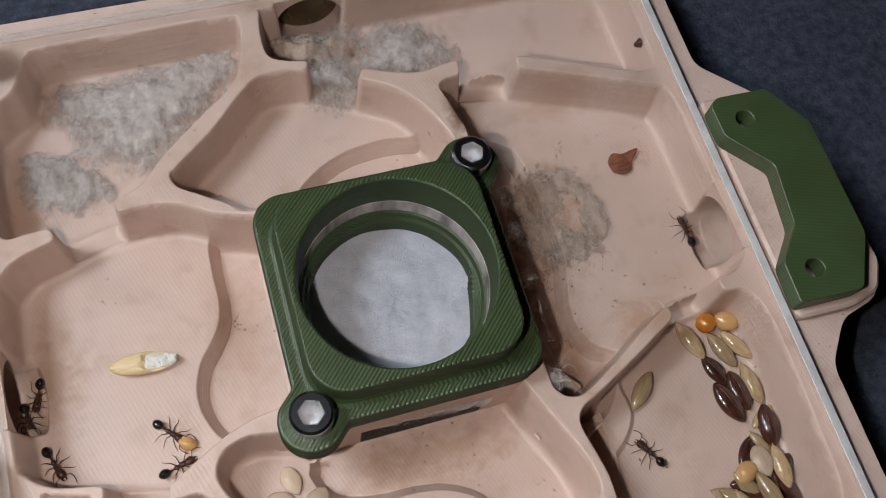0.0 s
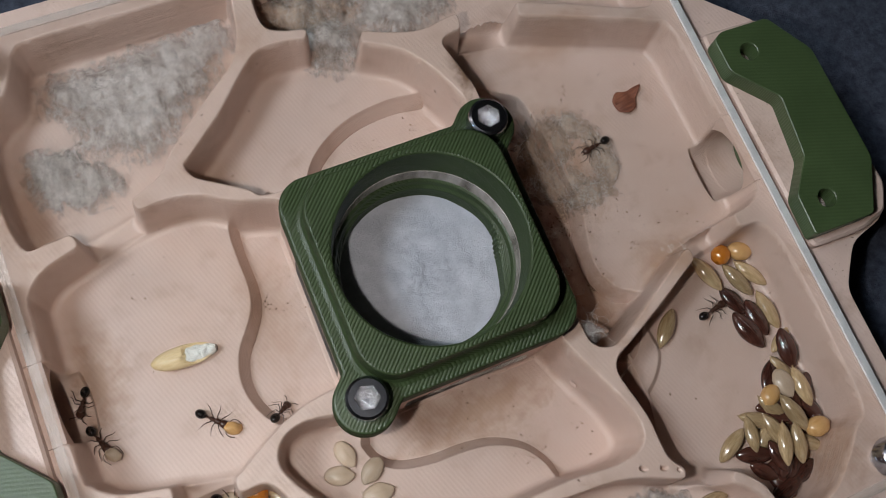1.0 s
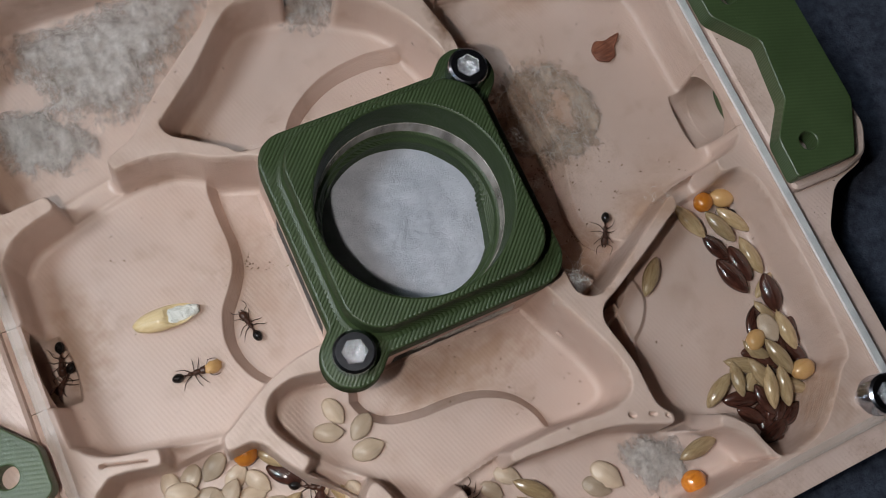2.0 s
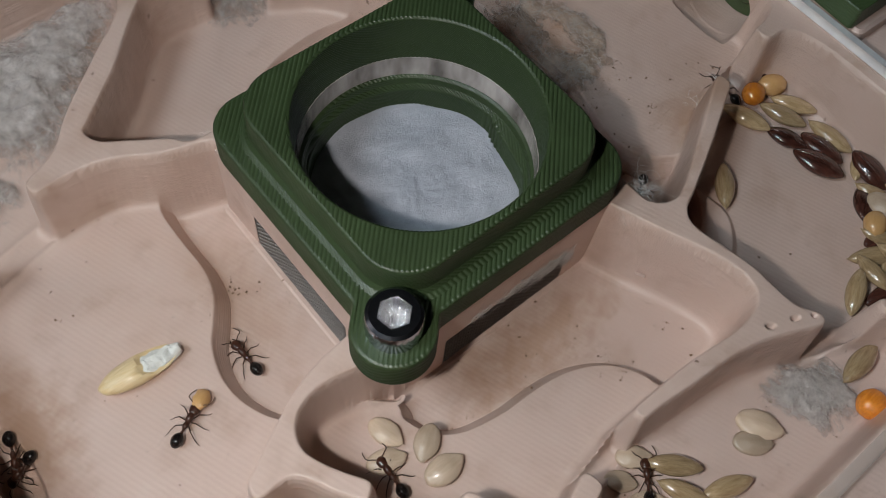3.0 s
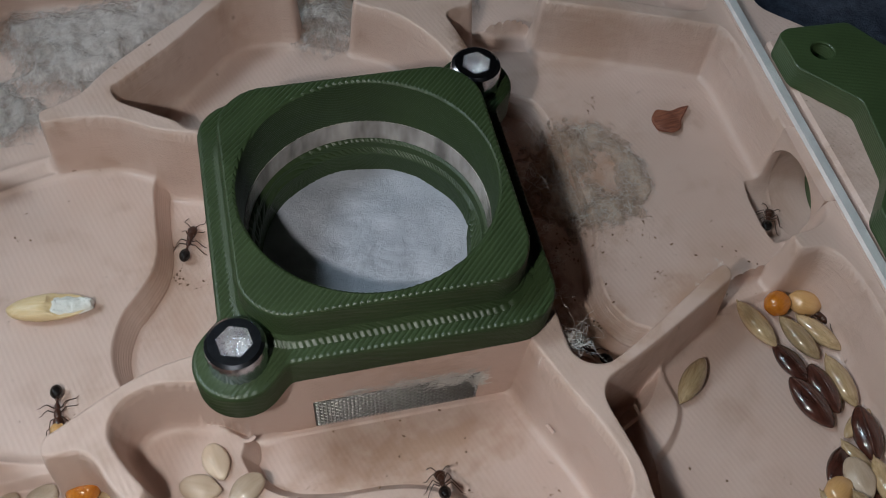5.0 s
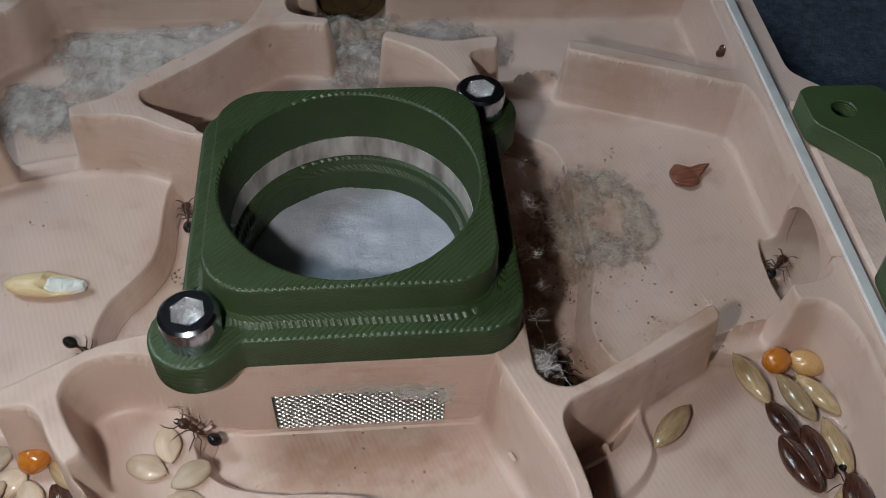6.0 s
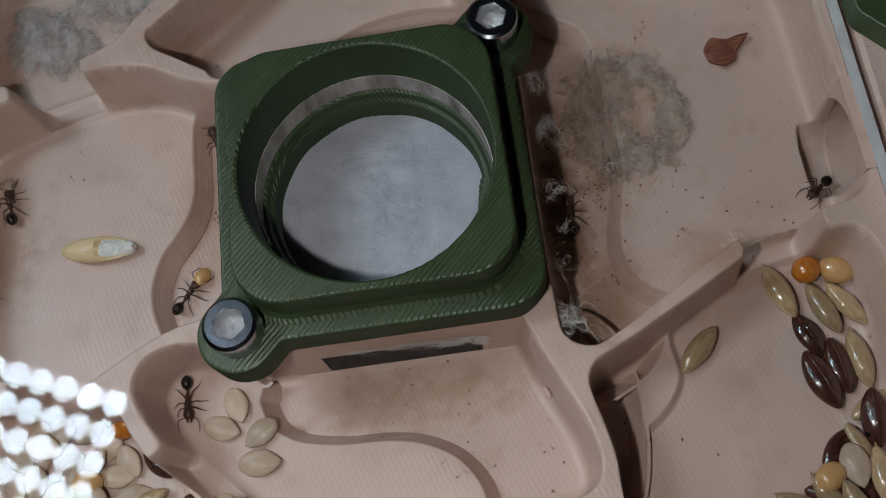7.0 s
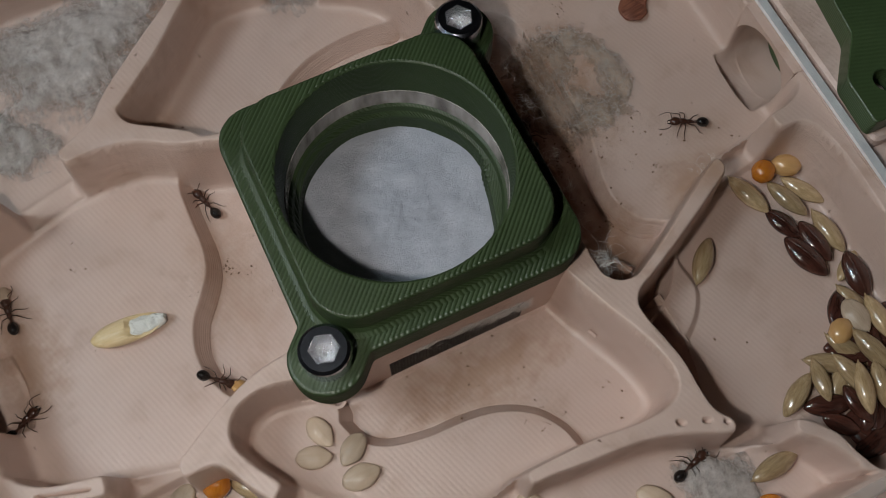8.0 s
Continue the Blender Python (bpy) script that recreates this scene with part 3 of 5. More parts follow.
def flange_outline(n=192):
    """A rounded square with a round tab at two opposite corners."""
    flange = []
    for i in range(n):
        a = 2 * math.pi * i / n
        r = square_reach(a, 15.8, 4.2)
        for cx, cy in SCREWS:
            b = cx * math.cos(a) + cy * math.sin(a)
            q = b * b - (cx * cx + cy * cy) + 4.1 ** 2
            if b > 0 and q > 0:
                r = max(r, b + math.sqrt(q))
        flange.append((r * math.cos(a), r * math.sin(a)))
    f = np.array(flange)
    for _ in range(3):
        f = 0.5 * f + 0.25 * (np.roll(f, 1, 0) + np.roll(f, -1, 0))
    return f


def build_lid():
    lid = thing("lid", "clear acrylic lid lying on the nest", "lid")
    bm = bmesh.new()
    edge = rounded([(-50.4, -50), (50.4, -50), (50.4, 50), (-50.4, 50)], 1.5, 4)
    loops = [(edge, 1), (offset_loop(flange_outline(), -0.15).tolist(), -1)]
    for z, up in ((TOP + 0.05, -1), (LID_TOP, 1)):
        es = []
        for loop, _ in loops:
            vs = [bm.verts.new((x, y, z)) for x, y in loop]
            es += [bm.edges.new((vs[k], vs[(k + 1) % len(vs)])) for k in range(len(vs))]
        made = bmesh.ops.triangle_fill(bm, edges=es, use_beauty=True, normal=(0, 0, up))
        for f in made["geom"]:
            if isinstance(f, bmesh.types.BMFace):
                f.material_index = 0 if up > 0 else 1
                if f.normal.z * up < 0:
                    f.normal_flip()
    part("sheet", bm, LID, lid).data.materials.append(lid_underside_material())
    n = len(edge)
    levels = [(TOP + 0.05, 0), (LID_TOP - 0.4, 0), (LID_TOP + 0.01, 1.3)]
    for east in (True, False):
        bm = bmesh.new()
        rows = [[bm.verts.new((x, y, z)) for x, y in offset_loop(edge, o)] for z, o in levels]
        for a, b in zip(rows, rows[1:]):
            for k in range(n):
                m = (k + 1) % n
                if (min(a[k].co.x, a[m].co.x) > 49.0) == east:
                    bm.faces.new((a[k], a[m], b[m], b[k]))
        bmesh.ops.delete(bm, geom=[v for v in bm.verts if not v.link_faces], context="VERTS")
        part("outer_edge", bm, LID_EDGE if east else LID_EDGE_CLEAR, lid, "bright sawn acrylic edge" if east else "clear acrylic edge")
    return lid


build_lid()


LAYER = np.array((0.354, -0.354, 0.866))


def printed(name, keys, parent, fine=0.075, deep=0.16, label=""):
    """A closed sweep through loops of (x, y) at heights, its skin ridged by the print's slanting layers."""
    loops = []
    for (pa, za), (pb, zb) in zip(keys, keys[1:]):
        pa, pb = np.asarray(pa), np.asarray(pb)
        far = max(np.hypot(*(pb - pa).T).max(), abs(zb - za))
        m = max(1, int(far / fine))
        for k in range(m):
            s = k / m
            loops.append(np.concatenate([pa + (pb - pa) * s, np.full((len(pa), 1), za + (zb - za) * s)], 1))
    loops.append(np.concatenate([np.asarray(keys[-1][0]), np.full((len(keys[-1][0]), 1), keys[-1][1])], 1))
    v = np.stack(loops)
    along, across = np.roll(v, -1, 1) - np.roll(v, 1, 1), np.gradient(v, axis=0)
    out = np.cross(along, across)
    out /= np.linalg.norm(out, axis=2)[..., None] + 1e-9
    level = v @ LAYER / 0.22
    layer = np.floor(level)
    uneven = 0.75 + 0.5 * (np.sin(layer * 12.9898) * 43758.5453 % 1.0)
    v = v + out * (deep * uneven * (np.abs(np.sin(math.pi * level)) ** 0.6 - 0.7))[..., None]
    m, n = v.shape[:2]
    i, j = np.meshgrid(np.arange(m - 1), np.arange(n), indexing="ij")
    i, j = i.ravel(), j.ravel()
    q = (j + 1) % n
    faces = np.stack([i * n + j, i * n + q, (i + 1) * n + q, (i + 1) * n + j], 1)
    me = bpy.data.meshes.new(name)
    me.from_pydata((v.reshape(-1, 3) * MM).tolist(), [], faces.tolist())
    me.polygons.foreach_set("use_smooth", np.ones(len(faces), bool))
    me.materials.append(GREEN)
    ob = new(name, me)
    ob.parent = parent
    if label:
        ob["label"] = label
    return ob


def build_frame():
    frame_ob = thing("water_frame", "green printed plastic frame with a round opening, screwed on the nest", "water frame")
    n = 960
    f = np.array(flange_outline(n))
    turn = [2 * math.pi * i / n for i in range(n)]
    body = [(square_reach(a, 13.55, 5.0) * math.cos(a), square_reach(a, 13.55, 5.0) * math.sin(a)) for a in turn]

    def ring(r):
        return [(r * math.cos(a), r * math.sin(a)) for a in turn]

    def grown(loop, d):
        return offset_loop(loop, -d)

    printed("flange", [(ring(12.6), TOP + 0.1), (grown(f, -0.3), TOP + 0.1), (f, TOP + 0.4), (f, 12.3), (grown(f, -0.12), 12.6), (grown(f, -0.4), 12.7), (grown(body, 0.2), 12.7)], frame_ob)
    printed("raised_body", [(grown(body, 1.0), 12.65), (grown(body, 0.35), 13.0), (body, 13.6), (grown(body, -0.05), 16.65), (grown(body, -0.15), 16.9), (grown(body, -0.35), 17.0), (ring(12.8), 17.0), (ring(12.55), 16.8), (ring(12.5), 13.0), (ring(12.4), 11.05)], frame_ob)
    # the ring below has a coarse lump on one side
    inner = []
    for a in turn:
        w = math.degrees(a) % 360
        w = w - 360 if w > 180 else w
        r = 11.3
        if -52 < w < 4:
            r = min(r, 10.55 / max(0.5, math.cos(math.radians(w + 16))))
        if -16 < w < 14:
            r -= 0.3 * abs(math.sin(w * 0.9)) * (1 - abs(w + 1) / 15)
        inner.append((r * math.cos(a), r * math.sin(a)))
    inner = np.array(inner)
    printed("lower_ring", [(ring(12.8), 8.3), (ring(12.3), 8.35), (ring(11.95), 8.1), (ring(11.75), 7.4), (inner * 1.01, 7.05), (inner, 6.8), (inner, 2.6)], frame_ob, 0.08, 0.14)
    bm = bmesh.new()
    lathe(bm, [(12.3, 8.4), (12.3, 11.1), (12.7, 11.1), (12.7, 8.4)], 72, closed=True)
    part("clear_ring", bm, BORE, frame_ob, "clear acrylic ring inside the opening", smooth=True)
    return frame_ob


build_frame()


def build_pad():
    bm = bmesh.new()
    rings = []
    for r in np.linspace(0.01, 11.35, 30):
        ring = []
        for i in range(64):
            a = 2 * math.pi * i / 64
            x, y = r * math.cos(a), r * math.sin(a)
            z = 4.2 + 0.35 * noise.noise((x * 0.35, y * 0.35, 1)) + 0.12 * noise.noise((x * 1.3, y * 1.3, 4))
            ring.append(bm.verts.new((x, y, z)))
        rings.append(ring)
    for a, b in zip(rings, rings[1:]):
        for i in range(64):
            bm.faces.new((a[i], a[(i + 1) % 64], b[(i + 1) % 64], b[i]))
    side = bmesh.new()
    rim, low = ([side.verts.new((v.co.x, v.co.y, v.co.z if top else -1.4)) for v in rings[-1]] for top in (True, False))
    for i in range(64):
        side.faces.new((rim[i], rim[(i + 1) % 64], low[(i + 1) % 64], low[i]))
    pad = thing("water_pad", "white damp fleece pad at the bottom of the round frame", "pad")
    part("fleece_top", bm, PAD, pad, smooth=True)
    part("fleece_side", side, PAD, pad, smooth=True)


build_pad()


def build_screw(at, label):
    """A socket cap screw, 5.5 mm across its head, standing on z = 0."""
    screw = thing("cap_screw", label, "screw", "cap screws", at=at)
    bm = bmesh.new()
    n = 48
    rings = []
    for z, r in ((0, 2.7), (2.3, 2.75), (2.75, 2.62), (3.0, 2.3)):
        rings.append([bm.verts.new(((r - (0.09 if i % 2 and z < 2.5 else 0)) * math.cos(2 * math.pi * i / n), (r - (0.09 if i % 2 and z < 2.5 else 0)) * math.sin(2 * math.pi * i / n), z)) for i in range(n)])
    hexa = []
    for i in range(n):
        a = 2 * math.pi * i / n
        b = (a + math.pi / 6) % (math.pi / 3) - math.pi / 6
        hexa.append(1.3 / math.cos(b))
    for z, k in ((3.0, 1.09), (2.85, 1.06), (1.2, 1.0)):
        rings.append([bm.verts.new((k * hexa[i] * math.cos(2 * math.pi * i / n), k * hexa[i] * math.sin(2 * math.pi * i / n), z)) for i in range(n)])
    tip = bm.verts.new((0, 0, 1.0))
    for a, b in zip(rings, rings[1:]):
        for i in range(n):
            bm.faces.new((a[i], a[(i + 1) % n], b[(i + 1) % n], b[i]))
    for i in range(n):
        bm.faces.new((rings[-1][i], rings[-1][(i + 1) % n], tip))
    part("head", bm, STEEL, screw, smooth=True)
    bm = bmesh.new()
    wear = random.Random(3)
    levels = ((3.01, 1.1), (2.9, 1.03), (2.5, 0.95), (1.9, 0.9), (1.6, 0.78), (1.5, 0.5), (1.35, 0.24))
    socket = []
    for z, k in levels:
        ring = []
        for i in range(n):
            a, q = 2 * math.pi * i / n, k * hexa[i] + (0.0 if z > 3 else wear.uniform(-0.05, 0.05))
            ring.append(bm.verts.new((q * math.cos(a), q * math.sin(a), z + (0.0 if z > 3 else wear.uniform(-0.06, 0.06)))))
        socket.append(ring)
    tip = bm.verts.new((0, 0, 1.1))
    for a, b in zip(socket, socket[1:]):
        for i in range(n):
            bm.faces.new((a[i], a[(i + 1) % n], b[(i + 1) % n], b[i]))
    for i in range(n):
        bm.faces.new((socket[-1][i], socket[-1][(i + 1) % n], tip))
    part("socket", bm, SOCKET, screw, "bright hexagon socket")
    bm = bmesh.new()
    lathe(bm, [(1.48, 0.0), (1.48, -4.0), (0.01, -4.0)], 20)
    part("shank", bm, STEEL_BRIGHT, screw, smooth=True)
    return screw


SCREW = build_screw(pmm(-14.3, -14.3, 12.7, 0, 0, 12), "dark polished steel cap screw with a hexagon socket")
copy_thing(SCREW, pmm(14.3, 14.3, 12.7, 0, 0, 40))
copy_thing(SCREW, pmm(46.6, -46.6, 11.0, 0, 0, 5))
copy_thing(SCREW, pmm(-46.6, 46.6, 11.0, 0, 0, 25))


def build_clip(at):
    clip = thing("side_clip", "flat green printed plastic bracket with two holes on the nest's tab", "bracket", "side brackets", at=at)
    shape = [(50.8, 9.6), (50.8, 14.8), (52.2, 15.7), (60, 15.5), (64.2, 8.8), (64.2, -9.2), (60.2, -16.6), (50.7, -16.4), (50.9, -10.4), (54.8, -5.6), (56, 3.6)]
    bm = bmesh.new()
    plate(bm, rounded(shape[::-1], 0.7, 4), [circle(1.35, 24, (54.9, 11.5)), circle(1.35, 24, (54.8, -12.2))], 0.0, 3.1, 0.12)
    part("bracket", bm, GREEN_CLIP, clip)
    for y in (11.5, -12.2):
        bm = bmesh.new()
        lathe(bm, [(1.34, 0.25), (1.34, 2.8), (1.52, 3.12), (1.62, 3.12)], 24, centre=(54.9, y))
        part("hole_rim", bm, GREEN_CLIP, clip, smooth=True)


build_clip(pmm(0, 0, 10.4))
build_clip(pmm(0, 0, 10.4, 0, 0, 180))


# ---- ground, room, lamps ----
def build_room():
    bm = bmesh.new()
    bmesh.ops.create_grid(bm, x_segments=120, y_segments=120, size=400)
    for v in bm.verts:
        v.co.z = -6.1 + 0.5 * noise.noise(v.co * 0.03)
    cloth = part("ground", bm, FABRIC, None, smooth=True)
    tagged(cloth, "dark navy cloth under the nest", "cloth", kind="structure")
    table = thing("table", "plain wooden table under the dark cloth", "table")
    wood = plain_material("table_wood", (0.22, 0.14, 0.08), (0.34, 0.23, 0.14), 0.5, 0.4, 0.02, 0.1)
    bm = bmesh.new()
    box(bm, -398, 398, -398, 398, -32, -7.5, 2.0)
    part("tabletop", bm, wood, table)
    for sx in (-1, 1):
        for sy in (-1, 1):
            bm = bmesh.new()
            box(bm, sx * 365 - 25, sx * 365 + 25, sy * 365 - 25, sy * 365 + 25, -740, -32, 2.0)
            part("leg", bm, wood, table)
    bm = bmesh.new()
    box(bm, -1500, 1500, -1500, 1500, -760, -740)
    tagged(part("floor", bm, WALL_PAINT), "plain room floor", "floor", kind="structure")
    bm = bmesh.new()
    box(bm, -1500, 1500, -1500, 1500, 1700, 1720)
    tagged(part("ceiling", bm, WALL_PAINT), "plain room ceiling", "ceiling", kind="structure")
    for name, x0, x1, y0, y1 in (("wall_north", -1500, 1500, 1500, 1520), ("wall_south", -1500, 1500, -1520, -1500), ("wall_east", 1500, 1520, -1500, 1500), ("wall_west", -1520, -1500, -1500, 1500)):
        bm = bmesh.new()
        box(bm, x0, x1, y0, y1, -760, 1720)
        tagged(part(name, bm, WALL_PAINT), "plain painted room wall", "wall", kind="structure")
    # unseen area light, added only as soft fill over the nest
    lamp = bpy.data.lights.new("fill_lamp", "AREA")
    lamp.shape, lamp.size, lamp.energy, lamp.color = "DISK", 0.5, FILL_LAMP_WATTS, (1.0, 0.96, 0.93)
    ob = new("fill_lamp", lamp)
    ob.matrix_basis = look((-1.4, 0.9, 1.2), (0, 0, 0))
    tagged(ob, "unseen pale round fill lamp added by the wall", "lamp", kind="structure")


build_room()


# ---- small things in the chambers ----
def blob(bm, centre, radii, turn=(0, 0, 0), rings=8, segs=12, pinch=0.0, wobble=0.0, seed=0):
    """An ellipsoid along x; pinch draws its ends to points."""
    m = Matrix.Translation(centre) @ Euler([radians(a) for a in turn]).to_matrix().to_4x4()
    rows_v = []
    for i in range(rings + 1):
        a = math.pi * i / rings
        x, r = -math.cos(a), math.sin(a)
        r *= 1 - pinch * abs(x) ** 2
        row = []
        for k in range(segs if 0 < i < rings else 1):
            b = 2 * math.pi * k / segs
            p = Vector((x, r * math.cos(b), r * math.sin(b)))
            if wobble:
                p *= 1 + wobble * noise.noise(p * 2.2 + Vector((seed, seed * 2.0, 0)))
            row.append(bm.verts.new(m @ Vector((p.x * radii[0], p.y * radii[1], p.z * radii[2]))))
        rows_v.append(row)
    for a, b in zip(rows_v, rows_v[1:]):
        for k in range(segs):
            j = (k + 1) % segs
            if len(a) == 1:
                bm.faces.new((a[0], b[k], b[j]))
            elif len(b) == 1:
                bm.faces.new((a[k], b[0], a[j]))
            else:
                bm.faces.new((a[k], b[k], b[j], a[j]))


def tube(bm, points, r0, r1, sides=5):
    """A tapered tube along a few points."""
    pts = [Vector(q) for q in points]
    prev = None
    for i, q in enumerate(pts):
        d = (pts[min(i + 1, len(pts) - 1)] - pts[max(i - 1, 0)]).normalized()
        u = d.cross(Vector((0.31, 0.2, 0.93))).normalized()
        v = d.cross(u)
        r = r0 + (r1 - r0) * i / (len(pts) - 1)
        ring = [bm.verts.new(q + r * (math.cos(2 * math.pi * k / sides) * u + math.sin(2 * math.pi * k / sides) * v)) for k in range(sides)]
        if prev:
            for k in range(sides):
                bm.faces.new((prev[k], prev[(k + 1) % sides], ring[(k + 1) % sides], ring[k]))
        prev = ring


def seed_material(name, dark, light, rough, spec=0.5, streak=(0.35, 3.0, 3.0), coat=0.5):
    n = Nodes(name, rough=rough, spec=spec)
    base = n.ramp(n.noise(1.1, 4, 0.6, streak), (0.32, dark), (0.68, light))
    hue = n.node("ShaderNodeHueSaturation")
    n.link(base, hue.inputs["Color"])
    n.link(n.math("ADD", n.math("MULTIPLY", n.random(), 0.5), 0.75), hue.inputs["Value"])
    n.colour(hue.outputs[0])
    n.bsdf.inputs["Coat Weight"].default_value = coat
    n.bsdf.inputs["Coat Roughness"].default_value = 0.1
    n.bump(n.noise(2.0, 3, 0.6, streak), 0.05, 0.6)
    return n.mat


OLIVE = seed_material("olive_seed_hull", (0.29, 0.195, 0.10), (0.50, 0.37, 0.22), 0.16, coat=0.7)
DARK_HULL = seed_material("dark_brown_seed_hull", (0.03, 0.011, 0.008), (0.095, 0.034, 0.024), 0.18)
PALE = seed_material("pale_seed_skin", (0.46, 0.345, 0.245), (0.57, 0.445, 0.34), 0.42, coat=0.12)
AMBER = seed_material("amber_seed_skin", (0.52, 0.15, 0.015), (0.72, 0.26, 0.035), 0.16)
HONEY = seed_material("honey_seed_skin", (0.60, 0.33, 0.12), (0.72, 0.44, 0.20), 0.22)


def mesh_of(name, bm, material):
    me = bpy.data.meshes.new(name)
    bmesh.ops.scale(bm, vec=(MM, MM, MM), verts=bm.verts)
    for f in bm.faces:
        f.smooth = True
    bm.to_mesh(me)
    bm.free()
    me.materials.append(material)
    return me


def olive_seed():
    bm = bmesh.new()
    blob(bm, (0, 0, 0), (3.0, 1.15, 0.95), pinch=0.28, rings=14, segs=16)
    for side in (-0.95, 0.95):
        tube(bm, [(-2.5 + 0.625 * k, side * 1.09 * math.sin(math.pi * (k + 0.4) / 8.8), 0.28) for k in range(9)], 0.1, 0.07, 4)
    tube(bm, [(-2.95, 0, 0), (-3.25, 0.05, 0.03)], 0.14, 0.05)
    return mesh_of("seed_grain", bm, OLIVE)


def dark_seed():
    bm = bmesh.new()
    blob(bm, (0, 0, 0), (3.0, 1.45, 0.85), pinch=0.3, rings=14, segs=16)
    tube(bm, [(-2.6, 0, 0.35), (-1.2, 0, 0.74), (0.4, 0, 0.83), (2.0, 0, 0.55), (2.9, 0, 0.1)], 0.12, 0.08, 5)
    return mesh_of("dark_grain", bm, DARK_HULL)


def pale_seed():
    bm = bmesh.new()
    blob(bm, (0, 0, 0), (2.0, 1.3, 0.62), pinch=0.06, rings=14, segs=18, wobble=0.05, seed=2)
    for v in bm.verts:
        if v.co.x > 0.6:
            v.co.y *= 1 - 0.22 * (v.co.x - 0.6)
        edge = math.hypot(v.co.x / 2.0, v.co.y / 1.25)
        if 0.55 < edge < 0.82:
            v.co.z *= 0.8
    for v in bm.verts:
        v.co.z += 0.1 * noise.noise((v.co.x * 1.1, v.co.y * 1.4, 6.0))
    tube(bm, [(1.75, 0, 0.05), (1.95, 0.03, 0.05), (2.08, 0.02, 0.03)], 0.12, 0.07, 5)
    return mesh_of("pale_grain", bm, PALE)


def ball_seed(material, long):
    bm = bmesh.new()
    blob(bm, (0, 0, 0), (1.55 * long, 1.45, 1.3), rings=14, segs=18, wobble=0.06)
    blob(bm, (1.5 * long, 0, 0.15), (0.18, 0.25, 0.2), rings=5, segs=8)
    return mesh_of("round_grain", bm, material)


SEEDS = {
    "olive": (olive_seed(), 6.0, "glossy olive-tan grass seed lying on the chamber floor", "long_seed"),
    "dark": (dark_seed(), 6.0, "glossy dark brown pointed seed on the chamber floor", "dark_seed"),
    "pale": (pale_seed(), 4.0, "pale beige flat oval seed on the chamber floor", "flat_seed"),
    "amber": (ball_seed(AMBER, 1.0), 3.1, "shiny orange round seed on the chamber floor", "round_seed"),
    "honey": (ball_seed(HONEY, 1.2), 3.7, "shiny light orange oval seed on the chamber floor", "oval_seed"),
}


def put_seed(kind, x, y, turn, length, z=None, roll=0, pitch=0):
    me, usual, label, name = SEEDS[kind]
    k = length / usual
    half = {"olive": 0.95, "dark": 0.85, "pale": 0.5, "amber": 1.3, "honey": 1.3}[kind] * k
    if z is None:
        z = look_up(FLOOR_MAP, x, y)
    ob = new(name, me)
    ob.matrix_basis = pmm(x, y, z + half, roll, pitch, turn) @ Matrix.Diagonal((k, k, k, 1))
    return tagged(ob, label, "seed", "seeds in the nest")


for row in (("olive", 40.2, -14.5, -72, 6.4), ("olive", 44.2, -17.0, -70, 6.1), ("olive", 46.6, -16.8, -59, 5.8), ("olive", 46.4, -22.7, -85, 6.2),
            ("dark", 42.1, -19.5, -68, 5.2), ("dark", 44.3, -23.1, -84, 6.0), ("dark", 42.2, -24.3, -72, 6.6), ("olive", 30.7, -19.5, 45, 6.2),
            ("amber", 43.4, -12.7, 30, 3.1), ("honey", 46.4, -13.2, -30, 3.7)):
    put_seed(*row)
# the heap along the wall: kind, place, turn, length, height above the floor
for kind, x, y, turn, length, up in (
        ("dark", 46.2, -28.8, -96, 6.0, 0.4), ("dark", 42.3, -31.3, -140, 5.8, 0), ("olive", 45.1, -34.5, -92, 6.0, 1.2), ("pale", 42.9, -33.1, -87, 4.4, 1.4),
        ("honey", 40.4, -33.9, -146, 3.4, 0.3), ("olive", 42.0, -37.4, -76, 6.2, 1.6), ("olive", 38.4, -38.9, -73, 6.4, 1.4), ("olive", 35.2, -37.7, -103, 5.2, 0.6),
        ("olive", 31.9, -38.0, -149, 5.8, 0.2), ("olive", 40.6, -41.3, -101, 5.8, 1.5), ("dark", 37.2, -41.8, -81, 5.0, 1.2), ("dark", 34.6, -43.0, -47, 4.6, 0.5),
        ("dark", 36.4, -45.6, -66, 5.2, 0), ("honey", 44.2, -40.3, 0, 3.7, 1.4), ("dark", 45.4, -38.0, -60, 5.0, 0), ("olive", 40.2, -36.0, -60, 6.0, 0),
        ("dark", 43.5, -35.0, -20, 5.6, 0), ("olive", 37.5, -36.5, -35, 6.0, 0), ("dark", 39.0, -43.6, -130, 5.4, 0), ("olive", 42.6, -41.8, -40, 5.6, 0),
        ("olive", 38.3, -40.6, -110, 6.0, 2.2), ("dark", 34.6, -40.5, -20, 5.6, 0), ("olive", 44.2, -31.6, -70, 5.6, 0), ("dark", 40.2, -45.2, 20, 5.0, 0.1)):
    put_seed(kind, x, y, turn, length, -0.8 + up, random.uniform(-25, 25), random.uniform(-10, 10))
# dark husks packed under the heap
husks = random.Random(11)
for k in range(46):
    x, y = husks.uniform(34.5, 47.6), husks.uniform(-46.5, -27)
    if x - 0.55 * (y + 38) < 40.4 - 3.5 * husks.random() or look_up(DEPTH_MAP, x, y) < 1.6:
        continue
    put_seed(husks.choice(("dark", "dark", "dark", "dark", "olive")), x, y, husks.uniform(0, 360), husks.uniform(4.6, 5.6), -0.95 + husks.choice((0, 0, 0.5)), husks.uniform(-20, 20), husks.uniform(-8, 8))
